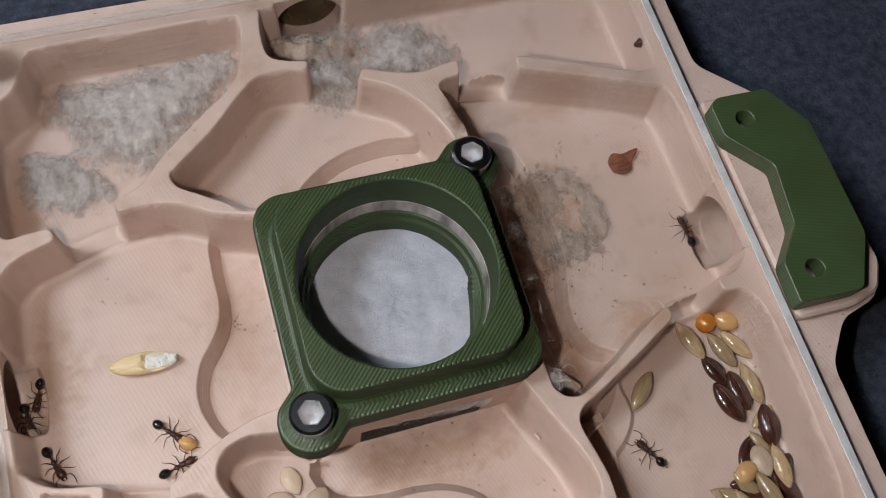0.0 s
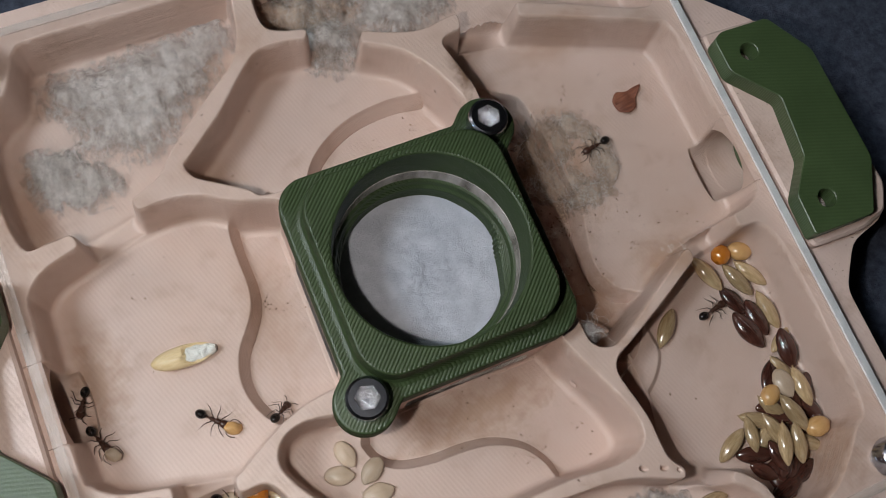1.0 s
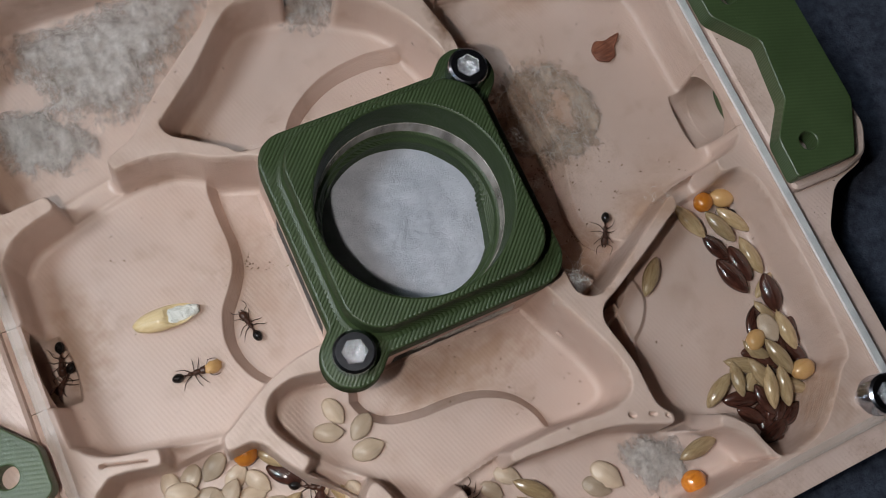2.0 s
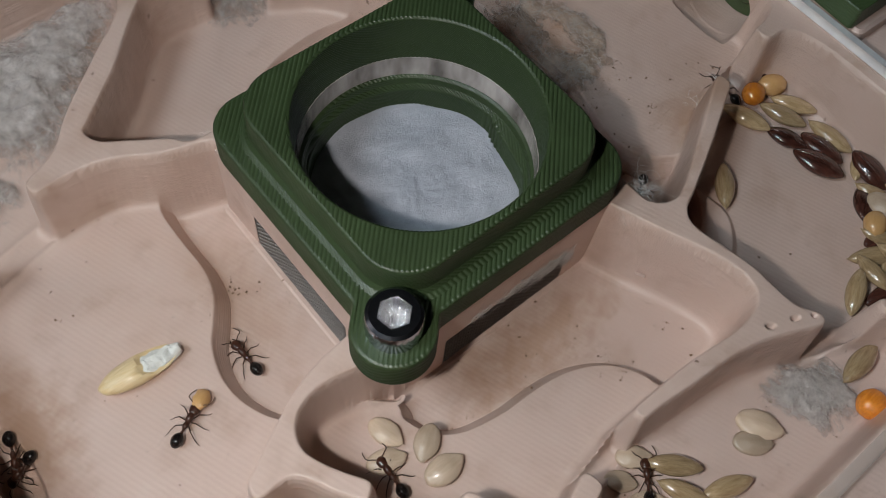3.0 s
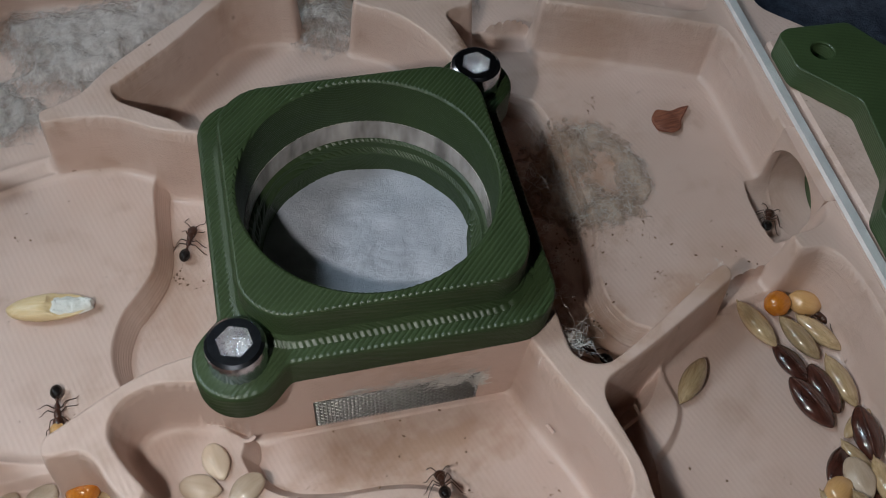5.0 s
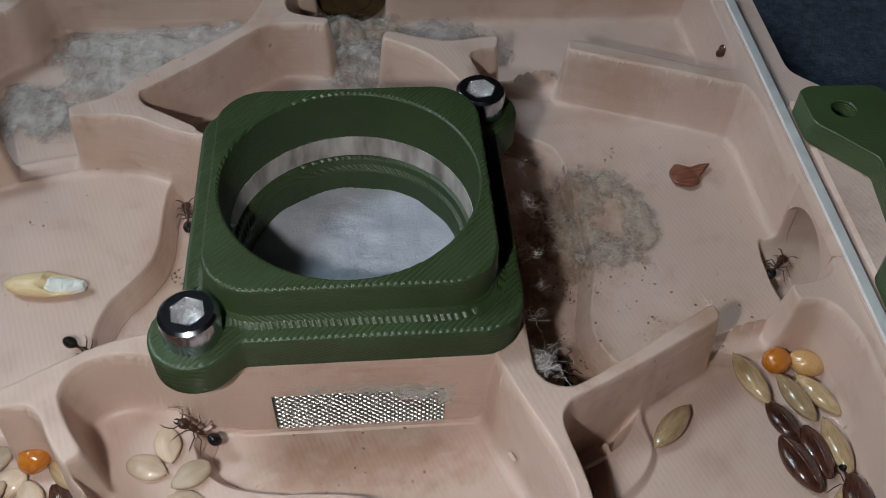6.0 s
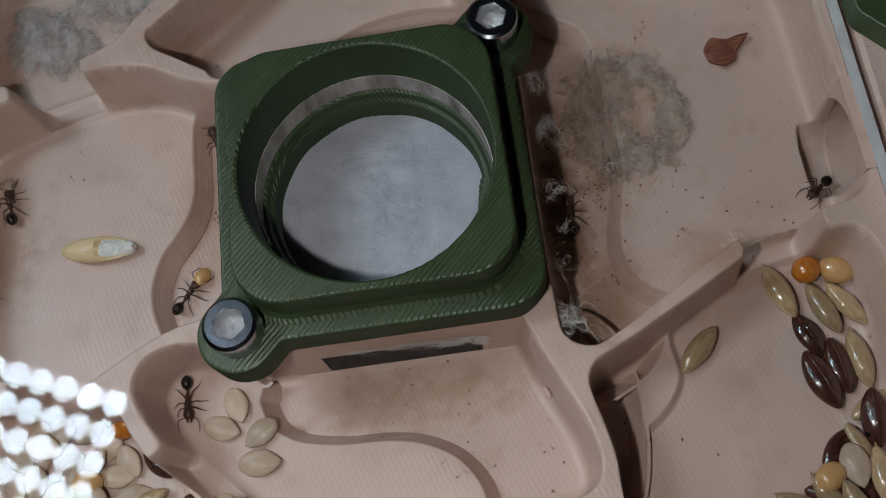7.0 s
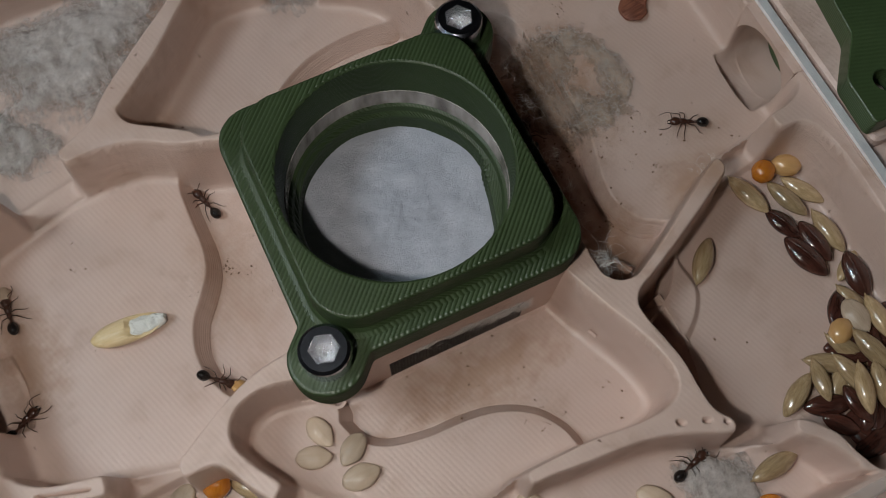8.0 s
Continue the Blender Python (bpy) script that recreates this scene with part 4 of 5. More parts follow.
# loose flat seeds south of the frame
for row in ((-18.4, -18.6, -75, 4.0), (-20.1, -20.9, -21, 4.1), (-15.9, -21.9, -146, 4.1), (-16.2, -25.0, -2, 4.5), (-3.5, -36.6, -52, 3.4), (-0.8, -35.7, -39, 3.8), (-3.1, -39.6, -25, 3.8), (11.6, -41.4, -58, 5.0), (9.7, -42.2, -42, 4.2)):
    put_seed("pale", *row)
for row in (("olive", 1.6, -38.8, -45, 5.8), ("olive", 0.5, -41.4, -63, 5.6), ("olive", 25.1, -43.6, 5, 6.2), ("amber", 22.1, -47.2, 0, 3.4), ("olive", 4.2, -43.6, -20, 5.6), ("pale", -6.5, -42.2, 40, 4.2)):
    put_seed(*row)
# the store of flat seeds in the south-west chamber
STORE = [("pale", -40.8, -18.9, -88, 4.0), ("pale", -38.3, -19.0, -129, 4.0), ("pale", -35.1, -18.8, -146, 4.2), ("pale", -33.1, -21.2, -144, 4.0), ("pale", -37.0, -21.9, -15, 3.6),
         ("pale", -41.0, -21.6, 22, 4.0), ("pale", -30.7, -22.8, -59, 4.0), ("pale", -32.1, -24.2, -10, 4.0), ("dark", -27.4, -23.3, -48, 5.0), ("pale", -23.6, -26.6, -98, 3.8),
         ("olive", -21.4, -28.5, -66, 5.4), ("olive", -28.7, -27.3, -159, 5.2), ("pale", -30.2, -26.6, 13, 4.2), ("olive", -20.4, -32.2, -74, 5.4), ("amber", -30.8, -18.9, 60, 3.4), ("amber", -22.6, -30.6, 0, 3.2)]
rng = random.Random(7)
for tries in range(900):
    if len(STORE) > 96:
        break
    x, y = rng.uniform(-43.5, -19), rng.uniform(-46, -19.5)
    if y < -19.5 - 0.35 * (x + 43) + 0.0 and x > -30 and y > -26:
        continue
    if x > -27 and y > -29:
        continue
    if all(math.hypot(x - q[1], y - q[2]) > (2.3 if len(STORE) < 60 else 1.5) for q in STORE):
        kind = rng.choice(("pale",) * 8 + ("olive", "olive", "dark", "honey"))
        STORE.append((kind, x, y, rng.uniform(0, 360), {"pale": 4.1, "olive": 5.6, "dark": 5.4, "honey": 3.4}[kind] * rng.uniform(0.9, 1.1)))
for k, (kind, x, y, turn, length) in enumerate(STORE):
    up = 0.0 if k < 60 else 0.95
    put_seed(kind, x, y, turn, length, -1.2 + up, rng.uniform(-14, 14), rng.uniform(-10, 10))


def build_grain():
    grain = thing("gnawed_grain", "yellow cereal grain with its white inside gnawed open", "grain", at=pmm(-33.3, 1.45, 0.0, 0, 0, -4))
    bm = bmesh.new()
    blob(bm, (-0.4, 0, 1.05), (4.2, 1.55, 1.1), rings=24, segs=24, wobble=0.05, seed=4)
    for v in bm.verts:
        cut = -0.3 + 0.9 * noise.noise((v.co.y * 1.1, 2.0, 7.0))
        if v.co.x > cut and v.co.z > 1.05:
            v.co.z = 1.05 + (v.co.z - 1.05) * (1 - 0.9 * min(1, (v.co.x - cut) / 0.7))
    part("hull", bm, seed_material("yellow_grain_hull", (0.62, 0.45, 0.22), (0.78, 0.63, 0.40), 0.45, coat=0.1), grain, smooth=True)
    bm = bmesh.new()
    bmesh.ops.create_grid(bm, x_segments=26, y_segments=14, size=1.0)
    for v in bm.verts:
        x = 1.75 + v.co.x * 2.35
        wide = 1.3 * math.sqrt(max(0.02, 1 - ((x + 0.4) / 4.75) ** 2))
        y = v.co.y * wide
        z = 1.02 + 0.55 * (1 - v.co.y ** 2) + 0.28 * noise.noise((x * 1.5, y * 1.7, 3)) + 0.14 * noise.noise((x * 4, y * 4, 8))
        if abs(v.co.x) > 0.94 or abs(v.co.y) > 0.94:
            z = 0.7
        v.co = (x + 0.2 * noise.noise((y * 2, x, 5)), y, z)
    part("floury_inside", bm, plain_material("grain_flour", (0.66, 0.67, 0.64), (0.84, 0.84, 0.80), 0.9, 0.2, 0.9, 0.2), grain, "crumbly white floury inside", smooth=True)


build_grain()


def build_flake():
    bm = bmesh.new()
    outline = [(-2.5, -1.0), (-1.2, -2.1), (0.5, -1.7), (1.0, -0.5), (1.9, 0.2), (3.2, 1.3), (1.6, 1.35), (0.2, 1.2), (-1.4, 1.9), (-2.6, 0.8)]
    plate(bm, rounded(outline, 0.5, 3), [], 0.0, 0.5, 0.12)
    for v in bm.verts:
        v.co.z += 0.35 * noise.noise((v.co.x * 0.8, v.co.y * 0.8, 2)) + 0.3
    ob = part("husk_flake", bm, seed_material("red_brown_husk", (0.10, 0.028, 0.016), (0.27, 0.10, 0.055), 0.7, coat=0.05), None, smooth=True)
    ob.matrix_basis = pmm(41.2, 14.9, 0.05, 0, 0, 8)
    tagged(ob, "thin reddish brown seed husk on the chamber floor", "husk")


build_flake()


def build_led_panel():
    panel = thing("led_panel", "white panel lamp with rows of round diodes above the nest", "lamp")
    ux, uy = Vector((-12.7, 5.4, 0)), Vector((-5.9, -14.0, 0))
    corner = Vector((-183.8, 69.4, 367))
    glow = glow_material("diode_glow", (0.72, 0.89, 1.0), LED_POWER)
    bm = bmesh.new()
    cols, rows_n = 9, 6
    for i in range(cols):
        for j in range(rows_n):
            c = corner + i * ux + j * uy
            vs = [bm.verts.new((c.x + 6.7 * math.cos(a), c.y + 6.7 * math.sin(a), c.z + 0.05 * (i % 2) + 0.1 * (j % 2))) for a in (2 * math.pi * k / 20 for k in range(20))]
            bm.faces.new(vs[::-1])
    part("diodes", bm, glow, panel, "glowing white diodes")
    bm = bmesh.new()
    n = [corner - 0.7 * ux - 0.7 * uy, corner + (cols - 0.3) * ux - 0.7 * uy, corner + (cols - 0.3) * ux + (rows_n - 0.3) * uy, corner - 0.7 * ux + (rows_n - 0.3) * uy]
    lowv = [bm.verts.new((p.x, p.y, 367.4)) for p in n]
    topv = [bm.verts.new((p.x, p.y, 375)) for p in n]
    bm.faces.new(lowv)
    bm.faces.new(topv[::-1])
    for k in range(4):
        bm.faces.new((lowv[k], topv[k], topv[(k + 1) % 4], lowv[(k + 1) % 4]))
    bmesh.ops.recalc_face_normals(bm, faces=bm.faces)
    arm = bmesh.new()
    mid = corner + cols / 2 * ux + rows_n / 2 * uy
    tube(arm, [(mid.x, mid.y, 375), (mid.x - 20, mid.y, 402), (mid.x - 70, mid.y, 406), (mid.x - 98, mid.y, 360), (mid.x - 100, mid.y, 160), (mid.x - 100, mid.y, -6)], 5, 5, 12)
    part("arm", arm, STEEL, panel, "bent steel lamp arm", smooth=True)
    part("board", bm, plain_material("lamp_board", (0.1, 0.1, 0.1), (0.14, 0.14, 0.14)), panel)


build_led_panel()


# ---- cotton wads and stray fibres ----
def cotton_material(name, dirty, low=0.5, warm=0.0):
    n = Nodes(name, rough=0.95, spec=0.1)
    base = n.ramp(n.noise(0.75, 8, 0.72), (0.25, (0.42, 0.36, 0.33)), (0.5, (0.58, 0.525, 0.50)), (0.75, (0.74, 0.69, 0.67)))
    base = n.mix(warm, base, (0.57, 0.40, 0.29))
    wisps = n.ramp(n.noise(1.3, 5, 0.7, (1, 0.35, 1)), (0.55, (0, 0, 0)), (0.75, (1, 1, 1)))
    base = n.mix(n.math("MULTIPLY", wisps, 0.5 - 0.35 * warm), base, (0.80, 0.76, 0.745))
    stain = n.ramp(n.noise(0.17, 6, 0.7), (low, (0, 0, 0)), (low + 0.2, (1, 1, 1)))
    n.colour(n.mix(n.math("MULTIPLY", stain, dirty), base, (0.20, 0.12, 0.075)))
    n.bump(n.noise(1.4, 8, 0.7), 0.5, 0.7)
    n.bump(n.noise(3.2, 5, 0.7, (1, 0.4, 1)), 0.2, 0.7)
    # thin fluff lets the floor show through
    thick = n.node("ShaderNodeAttribute", attribute_name="thickness")
    wisp = n.math("MULTIPLY", n.math("SUBTRACT", n.noise(0.7, 8, 0.72, (1, 0.55, 1)), 0.5), 2.4)
    cover = n.math("ADD", n.math("ADD", n.math("MULTIPLY", thick.outputs["Fac"], 1.35), -0.12), wisp)
    clear = n.node("ShaderNodeBsdfTransparent")
    mix = n.node("ShaderNodeMixShader")
    clamp = n.node("ShaderNodeClamp")
    n.link(cover, clamp.inputs[0])
    n.link(clamp.outputs[0], mix.inputs[0])
    n.link(clear.outputs[0], mix.inputs[1])
    n.link(n.bsdf.outputs[0], mix.inputs[2])
    n.link(mix.outputs[0], n.out.inputs[0])
    return n.mat


COTTON = cotton_material("grey_cotton", 0.5, 0.53)
COTTON_OLD = cotton_material("stained_cotton", 0.85, 0.5, 0.75)
FIBRE = plain_material("cotton_fibre", (0.42, 0.38, 0.35), (0.68, 0.65, 0.62), 0.8, 0.2, 0.8, 0.01)


THREAD = plain_material("white_thread", (0.78, 0.76, 0.73), (0.9, 0.89, 0.87), 0.5, 0.4, 0.8, 0.01)


def strands(bm, count, inside, height, r, span, lift=0.6, bits=7):
    """Curled fibres strewn over a patch; inside(x, y) tells the patch, height(x, y) its top."""
    x0, x1, y0, y1 = inside["box"]
    made = 0
    while made < count:
        x, y = rng.uniform(x0, x1), rng.uniform(y0, y1)
        if not inside["test"](x, y):
            continue
        made += 1
        a, bend = rng.uniform(0, 6.283), rng.uniform(-0.9, 0.9)
        pts, up = [], rng.uniform(0.0, lift)
        for k in range(bits):
            pts.append((x, y, height(x, y) + 0.05 + up * math.sin(math.pi * k / (bits - 1))))
            a += bend + rng.uniform(-0.5, 0.5)
            x += math.cos(a) * span / bits
            y += math.sin(a) * span / bits
        tube(bm, pts, r, r * 0.8, 3)


def cotton_wad(outline, tall, material, fibres, label, base=0.0, step=0.3, dense=1.0, soft=6.5, slope=(0, 0)):
    """A lumpy wad that thins out towards its edge; slope raises one side."""
    wad = thing("cotton_wad", label, "cotton", "cotton wads")
    loop = spline(outline)
    mid = loop.mean(0)
    xs = np.arange(loop[:, 0].min() - 1.5, loop[:, 0].max() + 1.5, step)
    ys = np.arange(loop[:, 1].min() - 1.5, loop[:, 1].max() + 1.5, step)
    gx, gy = np.meshgrid(xs, ys, indexing="ij")
    d = depth_in(loop, gx, gy)
    h, grid, thick = {}, {}, []
    bm = bmesh.new()
    for i in range(len(xs)):
        for j in range(len(ys)):
            x, y = xs[i], ys[j]
            edge = d[i, j] + 0.8 + 1.6 * noise.noise((x * 0.4, y * 0.4, 9.0)) + 0.7 * noise.noise((x * 1.2, y * 1.2, 2.0))
            if edge < -1.0 or look_up(DEPTH_MAP, x, y) < 0.5:
                continue
            lump = 0.85 + 0.4 * noise.noise((x * 0.2, y * 0.2, 5.0)) + 0.22 * noise.noise((x * 0.5, y * 0.5, 3.0))
            rise = max(0.0, min(1.0, (edge + 1.0) / soft))
            lean = max(0.15, 1.0 + slope[0] * (x - mid[0]) + slope[1] * (y - mid[1]))
            z = base + look_up(FLOOR_SOFT, x, y) + 0.06 + tall * lean * max(0.12, lump) * rise ** 0.7 + 0.22 * noise.noise((x * 1.5, y * 1.5, 1.0)) * rise
            h[i, j] = z
            grid[i, j] = bm.verts.new((x, y, min(z, TOP - 0.3)))
            thick.append(rise * dense)
    for i, j in grid:
        quad = [grid.get(k) for k in ((i, j), (i + 1, j), (i + 1, j + 1), (i, j + 1))]
        if all(quad):
            bm.faces.new(quad)
    fluff = part("fluff", bm, material, wad, smooth=True)
    fluff.data.attributes.new("thickness", "FLOAT", "POINT").data.foreach_set("value", thick)

    def top(x, y):
        i, j = int((x - xs[0]) / step), int((y - ys[0]) / step)
        return min(max(h.get((i, j), base), base) + 0.03, TOP - 0.5)

    def test(x, y):
        i, j = int((x - xs[0]) / step), int((y - ys[0]) / step)
        return (i, j) in h and d[i, j] > -0.8 + 1.2 * noise.noise((x * 0.5, y * 0.5, 3.0)) and look_up(DEPTH_MAP, x, y) > 1.5

    bm = bmesh.new()
    strands(bm, int(fibres * 2.6), {"box": (xs[0], xs[-1], ys[0], ys[-1]), "test": test}, top, 0.016, 2.8, 0.5, 8)
    part("loose_fibres", bm, FIBRE, wad, "fine whitish cotton fibres")


cotton_wad([(-40.0, 45.0), (-35.4, 46.4), (-28.6, 46.2), (-22.2, 47.6), (-14.1, 47.8), (-11.6, 45.2), (-13.3, 42), (-18.9, 37.6), (-23.3, 33.8), (-26.6, 30.9), (-29.8, 30.6), (-35.1, 32.9), (-37.8, 34.2), (-37.1, 37.7), (-39.7, 41.5)], 2.8, COTTON, 320, "grey clumped cotton wad filling the chamber corner")
cotton_wad([(-44.2, 35.5), (-40.4, 34.7), (-37.8, 31.5), (-35.7, 30.4), (-34.4, 27.5), (-37.6, 26.3), (-40.5, 27.3), (-44.5, 28.6), (-45, 33.1)], 1.1, COTTON, 200, "flat soiled cotton tuft on the chamber floor", dense=0.85, soft=3.5)
cotton_wad([(-6.4, 47.6), (-2, 48.1), (3, 48.1), (6.4, 47.6), (6.0, 45.8), (3.8, 43.4), (0.6, 41.4), (-2.8, 40.6), (-5.4, 42.4), (-6.8, 45)], 4.2, COTTON_OLD, 160, "brown-stained cotton wad against the chamber wall", slope=(-0.02, 0.09))
cotton_wad([(8.1, 46.4), (11.8, 47.6), (15.1, 47.4), (18.5, 44.6), (20.2, 41.7), (21.2, 39.4), (18.3, 37.4), (13.5, 35.6), (10.5, 36.6), (7.4, 39.2), (6.6, 42.6)], 2.2, COTTON, 200, "loose grey cotton wad on the chamber floor", dense=0.85)
cotton_wad([(-3.2, 40.4), (0, 41.6), (4.6, 41.2), (5.2, 38), (4.0, 34.6), (0.8, 33.9), (-2.2, 35.2), (-3.6, 37.6)], 2.2, COTTON, 120, "thin cotton veil spread through the rib opening", dense=0.6, soft=4.0)
cotton_wad([(15.6, -40.6), (18, -39.8), (21.2, -41.4), (21.8, -44.2), (19.4, -45.6), (16.6, -44)], 0.9, COTTON, 90, "small grey cotton tuft among the seeds", dense=0.8, soft=2.5)
cotton_wad([(23.3, 15.2), (27.1, 16.8), (30.2, 14.8), (29.6, 11), (27.5, 8.6), (28.8, 5.2), (26.4, 2.8), (22.9, 4.2), (21.9, 7.7), (21.9, 11.9)], 0.35, COTTON_OLD, 130, "thin brown-stained cotton fluff stuck on the chamber floor", base=-0.2, dense=0.68, soft=3.5)
cotton_wad([(30.2, 15.4), (32.8, 13), (34.3, 10), (34.3, 6.4), (32.4, 3.4), (28.4, 1.8), (26, 2.4), (25.8, 3.8), (28.6, 3.8), (31.2, 5), (32.6, 7.4), (32.4, 10), (31, 12.4), (29.4, 14)], 0.4, COTTON_OLD, 120, "thin curved line of felted cotton on the chamber floor", dense=0.75, soft=2.2)


def tuft(x, y, z, size, count, label, material=None, thin=1.0):
    ob_bm = bmesh.new()
    strands(ob_bm, count, {"box": (x - size, x + size, y - size, y + size), "test": lambda a, b: math.hypot(a - x, b - y) < size}, lambda a, b: z, 0.017 * thin, size * 2.4 * thin, size * 0.6, 10)
    ob = part("fibre_tuft", ob_bm, material or (FIBRE if thin < 1 else THREAD))
    tagged(ob, label, "fibres", "fibre tufts")


for x, y, z, size, count in ((17.2, -16.2, 7.2, 1.6, 60), (18.4, 11.1, 6.8, 1.1, 18), (18.8, 4.9, 6.8, 1.2, 20), (18.2, -1.9, 6.6, 1.0, 18), (18.2, -6.8, 6.8, 0.7, 10), (17.6, 14.4, 7.4, 0.6, 7), (17.4, -10.5, 7.2, 0.8, 11), (19.8, -17.0, -0.6, 1.4, 20), (34.6, -11.2, 8.0, 0.5, 9), (36.2, -9.0, 0.3, 0.9, 7), (-18.4, -12.4, 0.2, 0.6, 8), (-15.0, 16.8, 7.6, 0.5, 6)):
    tuft(x, y, z, size, count, "tangled whitish fibres caught beside the frame")
def wall_lint(x, z, wide, high, count):
    """Fine lint clinging to the upright wall by the mesh."""
    bm = bmesh.new()
    for _ in range(count):
        px, pz, py = rng.gauss(x, wide * 0.45), rng.gauss(z, high * 0.45), -15.66 - abs(rng.gauss(0, 0.12))
        turn, bend, pts = rng.uniform(0, 6.283), rng.uniform(-0.9, 0.9), []
        for _ in range(7):
            pts.append((px, py + rng.uniform(-0.05, 0.05), pz))
            turn += bend + rng.uniform(-0.5, 0.5)
            px, pz = px + 0.2 * math.cos(turn), pz + 0.14 * math.sin(turn)
        tube(bm, pts, 0.022, 0.016, 3)
    tagged(part("fibre_tuft", bm, FIBRE), "dusty lint stuck on the wall by the wire mesh", "fibres", "fibre tufts")


for x, z, wide, high, count in ((5.6, 3.0, 2.8, 1.3, 320), (1.0, 3.9, 3.4, 0.8, 170), (-4.0, 4.2, 1.8, 0.5, 60), (8.2, 1.6, 0.7, 1.6, 90)):
    wall_lint(x, z, wide, high, count)


# ---- dirt, and a dark mark for a hole ----
def build_crumbs():
    bm = bmesh.new()
    spots = [(22, 0, 8, 90), (28, 5, 9, 110), (2, -21, 12, 120), (-20, 4, 7, 30), (30, -6, 7, 40), (14, -28, 6, 20), (8, -42, 14, 50), (-32, 10, 14, 8), (4, 22, 8, 25), (34, 12, 10, 50), (25, -30, 5, 10), (38, -8, 6, 30), (-36, -5, 10, 6)]
    for cx, cy, spread, count in spots:
        nests = [(rng.gauss(cx, spread * 0.5), rng.gauss(cy, spread * 0.5)) for _ in range(max(3, count // 9))]
        for _ in range(count * 2):
            near = rng.choice(nests)
            away = rng.choice((0.35, 0.6, 2.2))
            x, y = rng.gauss(near[0], away), rng.gauss(near[1], away)
            if look_up(DEPTH_MAP, x, y) < 1.6:
                continue
            z = look_up(FLOOR_MAP, x, y)
            r = rng.choice((0.025, 0.03, 0.035, 0.04, 0.05, 0.06, 0.08, 0.13))
            blob(bm, (x, y, z + r * 0.5), (r * rng.uniform(0.8, 1.7), r, r * 0.7), (0, 0, rng.uniform(0, 180)), 4, 5)
    ob = part("crumbs", bm, plain_material("dark_crumb", (0.10, 0.06, 0.04), (0.34, 0.22, 0.15), 0.9, 0.2, 1.0, 0.02))
    tagged(ob, "dark brown crumbs strewn over the chamber floors", "crumbs", kind="stuff")


build_crumbs()


def build_hole_mark():
    # dark blobs added in place of a small dark hole in the wall
    bm = bmesh.new()
    for k in range(5):
        blob(bm, (48.4 + rng.uniform(-0.3, 0.2), 31.4 + rng.uniform(-0.5, 0.5), 6.6 + rng.uniform(-0.6, 0.6)), (0.5, 0.6, 0.6), (0, 0, 40 * k), 6, 8, wobble=0.3, seed=k)
    tagged(part("dirt_clump", bm, DARK_HULL, None, smooth=True), "dark brown lump standing in for a small hole in the chamber wall", "dirt")


build_hole_mark()


# ---- wire mesh windows in the block ----
WIRE = plain_material("woven_steel_wire", (0.11, 0.105, 0.10), (0.24, 0.23, 0.22), 0.3, 0.5, 2.0, 0.02, 1.0)
# near-black colour paints the unlit hollow behind the wires
GLOOM = plain_material("painted_gloom_behind_mesh", (0.03, 0.025, 0.02), (0.05, 0.04, 0.035), 0.9, 0.1)


def mesh_window(at, wide, z0, z1, label):
    win = thing("mesh_window", label, "wire mesh", "mesh windows", at=at)
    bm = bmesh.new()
    # added sheet that stands in for the shade inside the block
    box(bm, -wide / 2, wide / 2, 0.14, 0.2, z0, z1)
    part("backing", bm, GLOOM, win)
    bm = bmesh.new()
    pitch, r, wave = 0.39, 0.1, 0.075
    n, m = int(wide / pitch), int((z1 - z0) / pitch)
    for i in range(n + 1):
        tube(bm, [(-wide / 2 + (i + 0.25) * pitch, wave * math.cos(math.pi * (k / 2 + i)), z0 + k * pitch / 2) for k in range(2 * m + 1)], r, r, 4)
    for j in range(m + 1):
        tube(bm, [(-wide / 2 + (k / 2 + 0.25) * pitch, -wave * math.cos(math.pi * (k / 2 + j)), z0 + j * pitch) for k in range(2 * n + 1)], r, r, 4)
    part("wire_mesh", bm, WIRE, win, smooth=True)


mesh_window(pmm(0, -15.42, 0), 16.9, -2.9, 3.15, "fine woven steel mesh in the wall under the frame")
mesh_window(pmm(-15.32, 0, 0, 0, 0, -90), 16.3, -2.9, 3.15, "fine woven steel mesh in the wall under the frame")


# ---- ants ----
def ant_material(name, dark, light, rough):
    n = Nodes(name, rough=rough, spec=0.5)
    n.colour(n.ramp(n.noise(1.5, 3), (0.3, dark), (0.7, light)))
    n.bump(n.noise(9.0, 3), 0.015, 0.5)
    return n.mat


ANT_BLACK = ant_material("black_chitin", (0.006, 0.005, 0.005), (0.014, 0.010, 0.009), 0.16)
ANT_RED = ant_material("red_brown_chitin", (0.030, 0.011, 0.007), (0.075, 0.028, 0.016), 0.28)
ANT_LEG = ant_material("leg_chitin", (0.035, 0.016, 0.010), (0.08, 0.04, 0.025), 0.35)


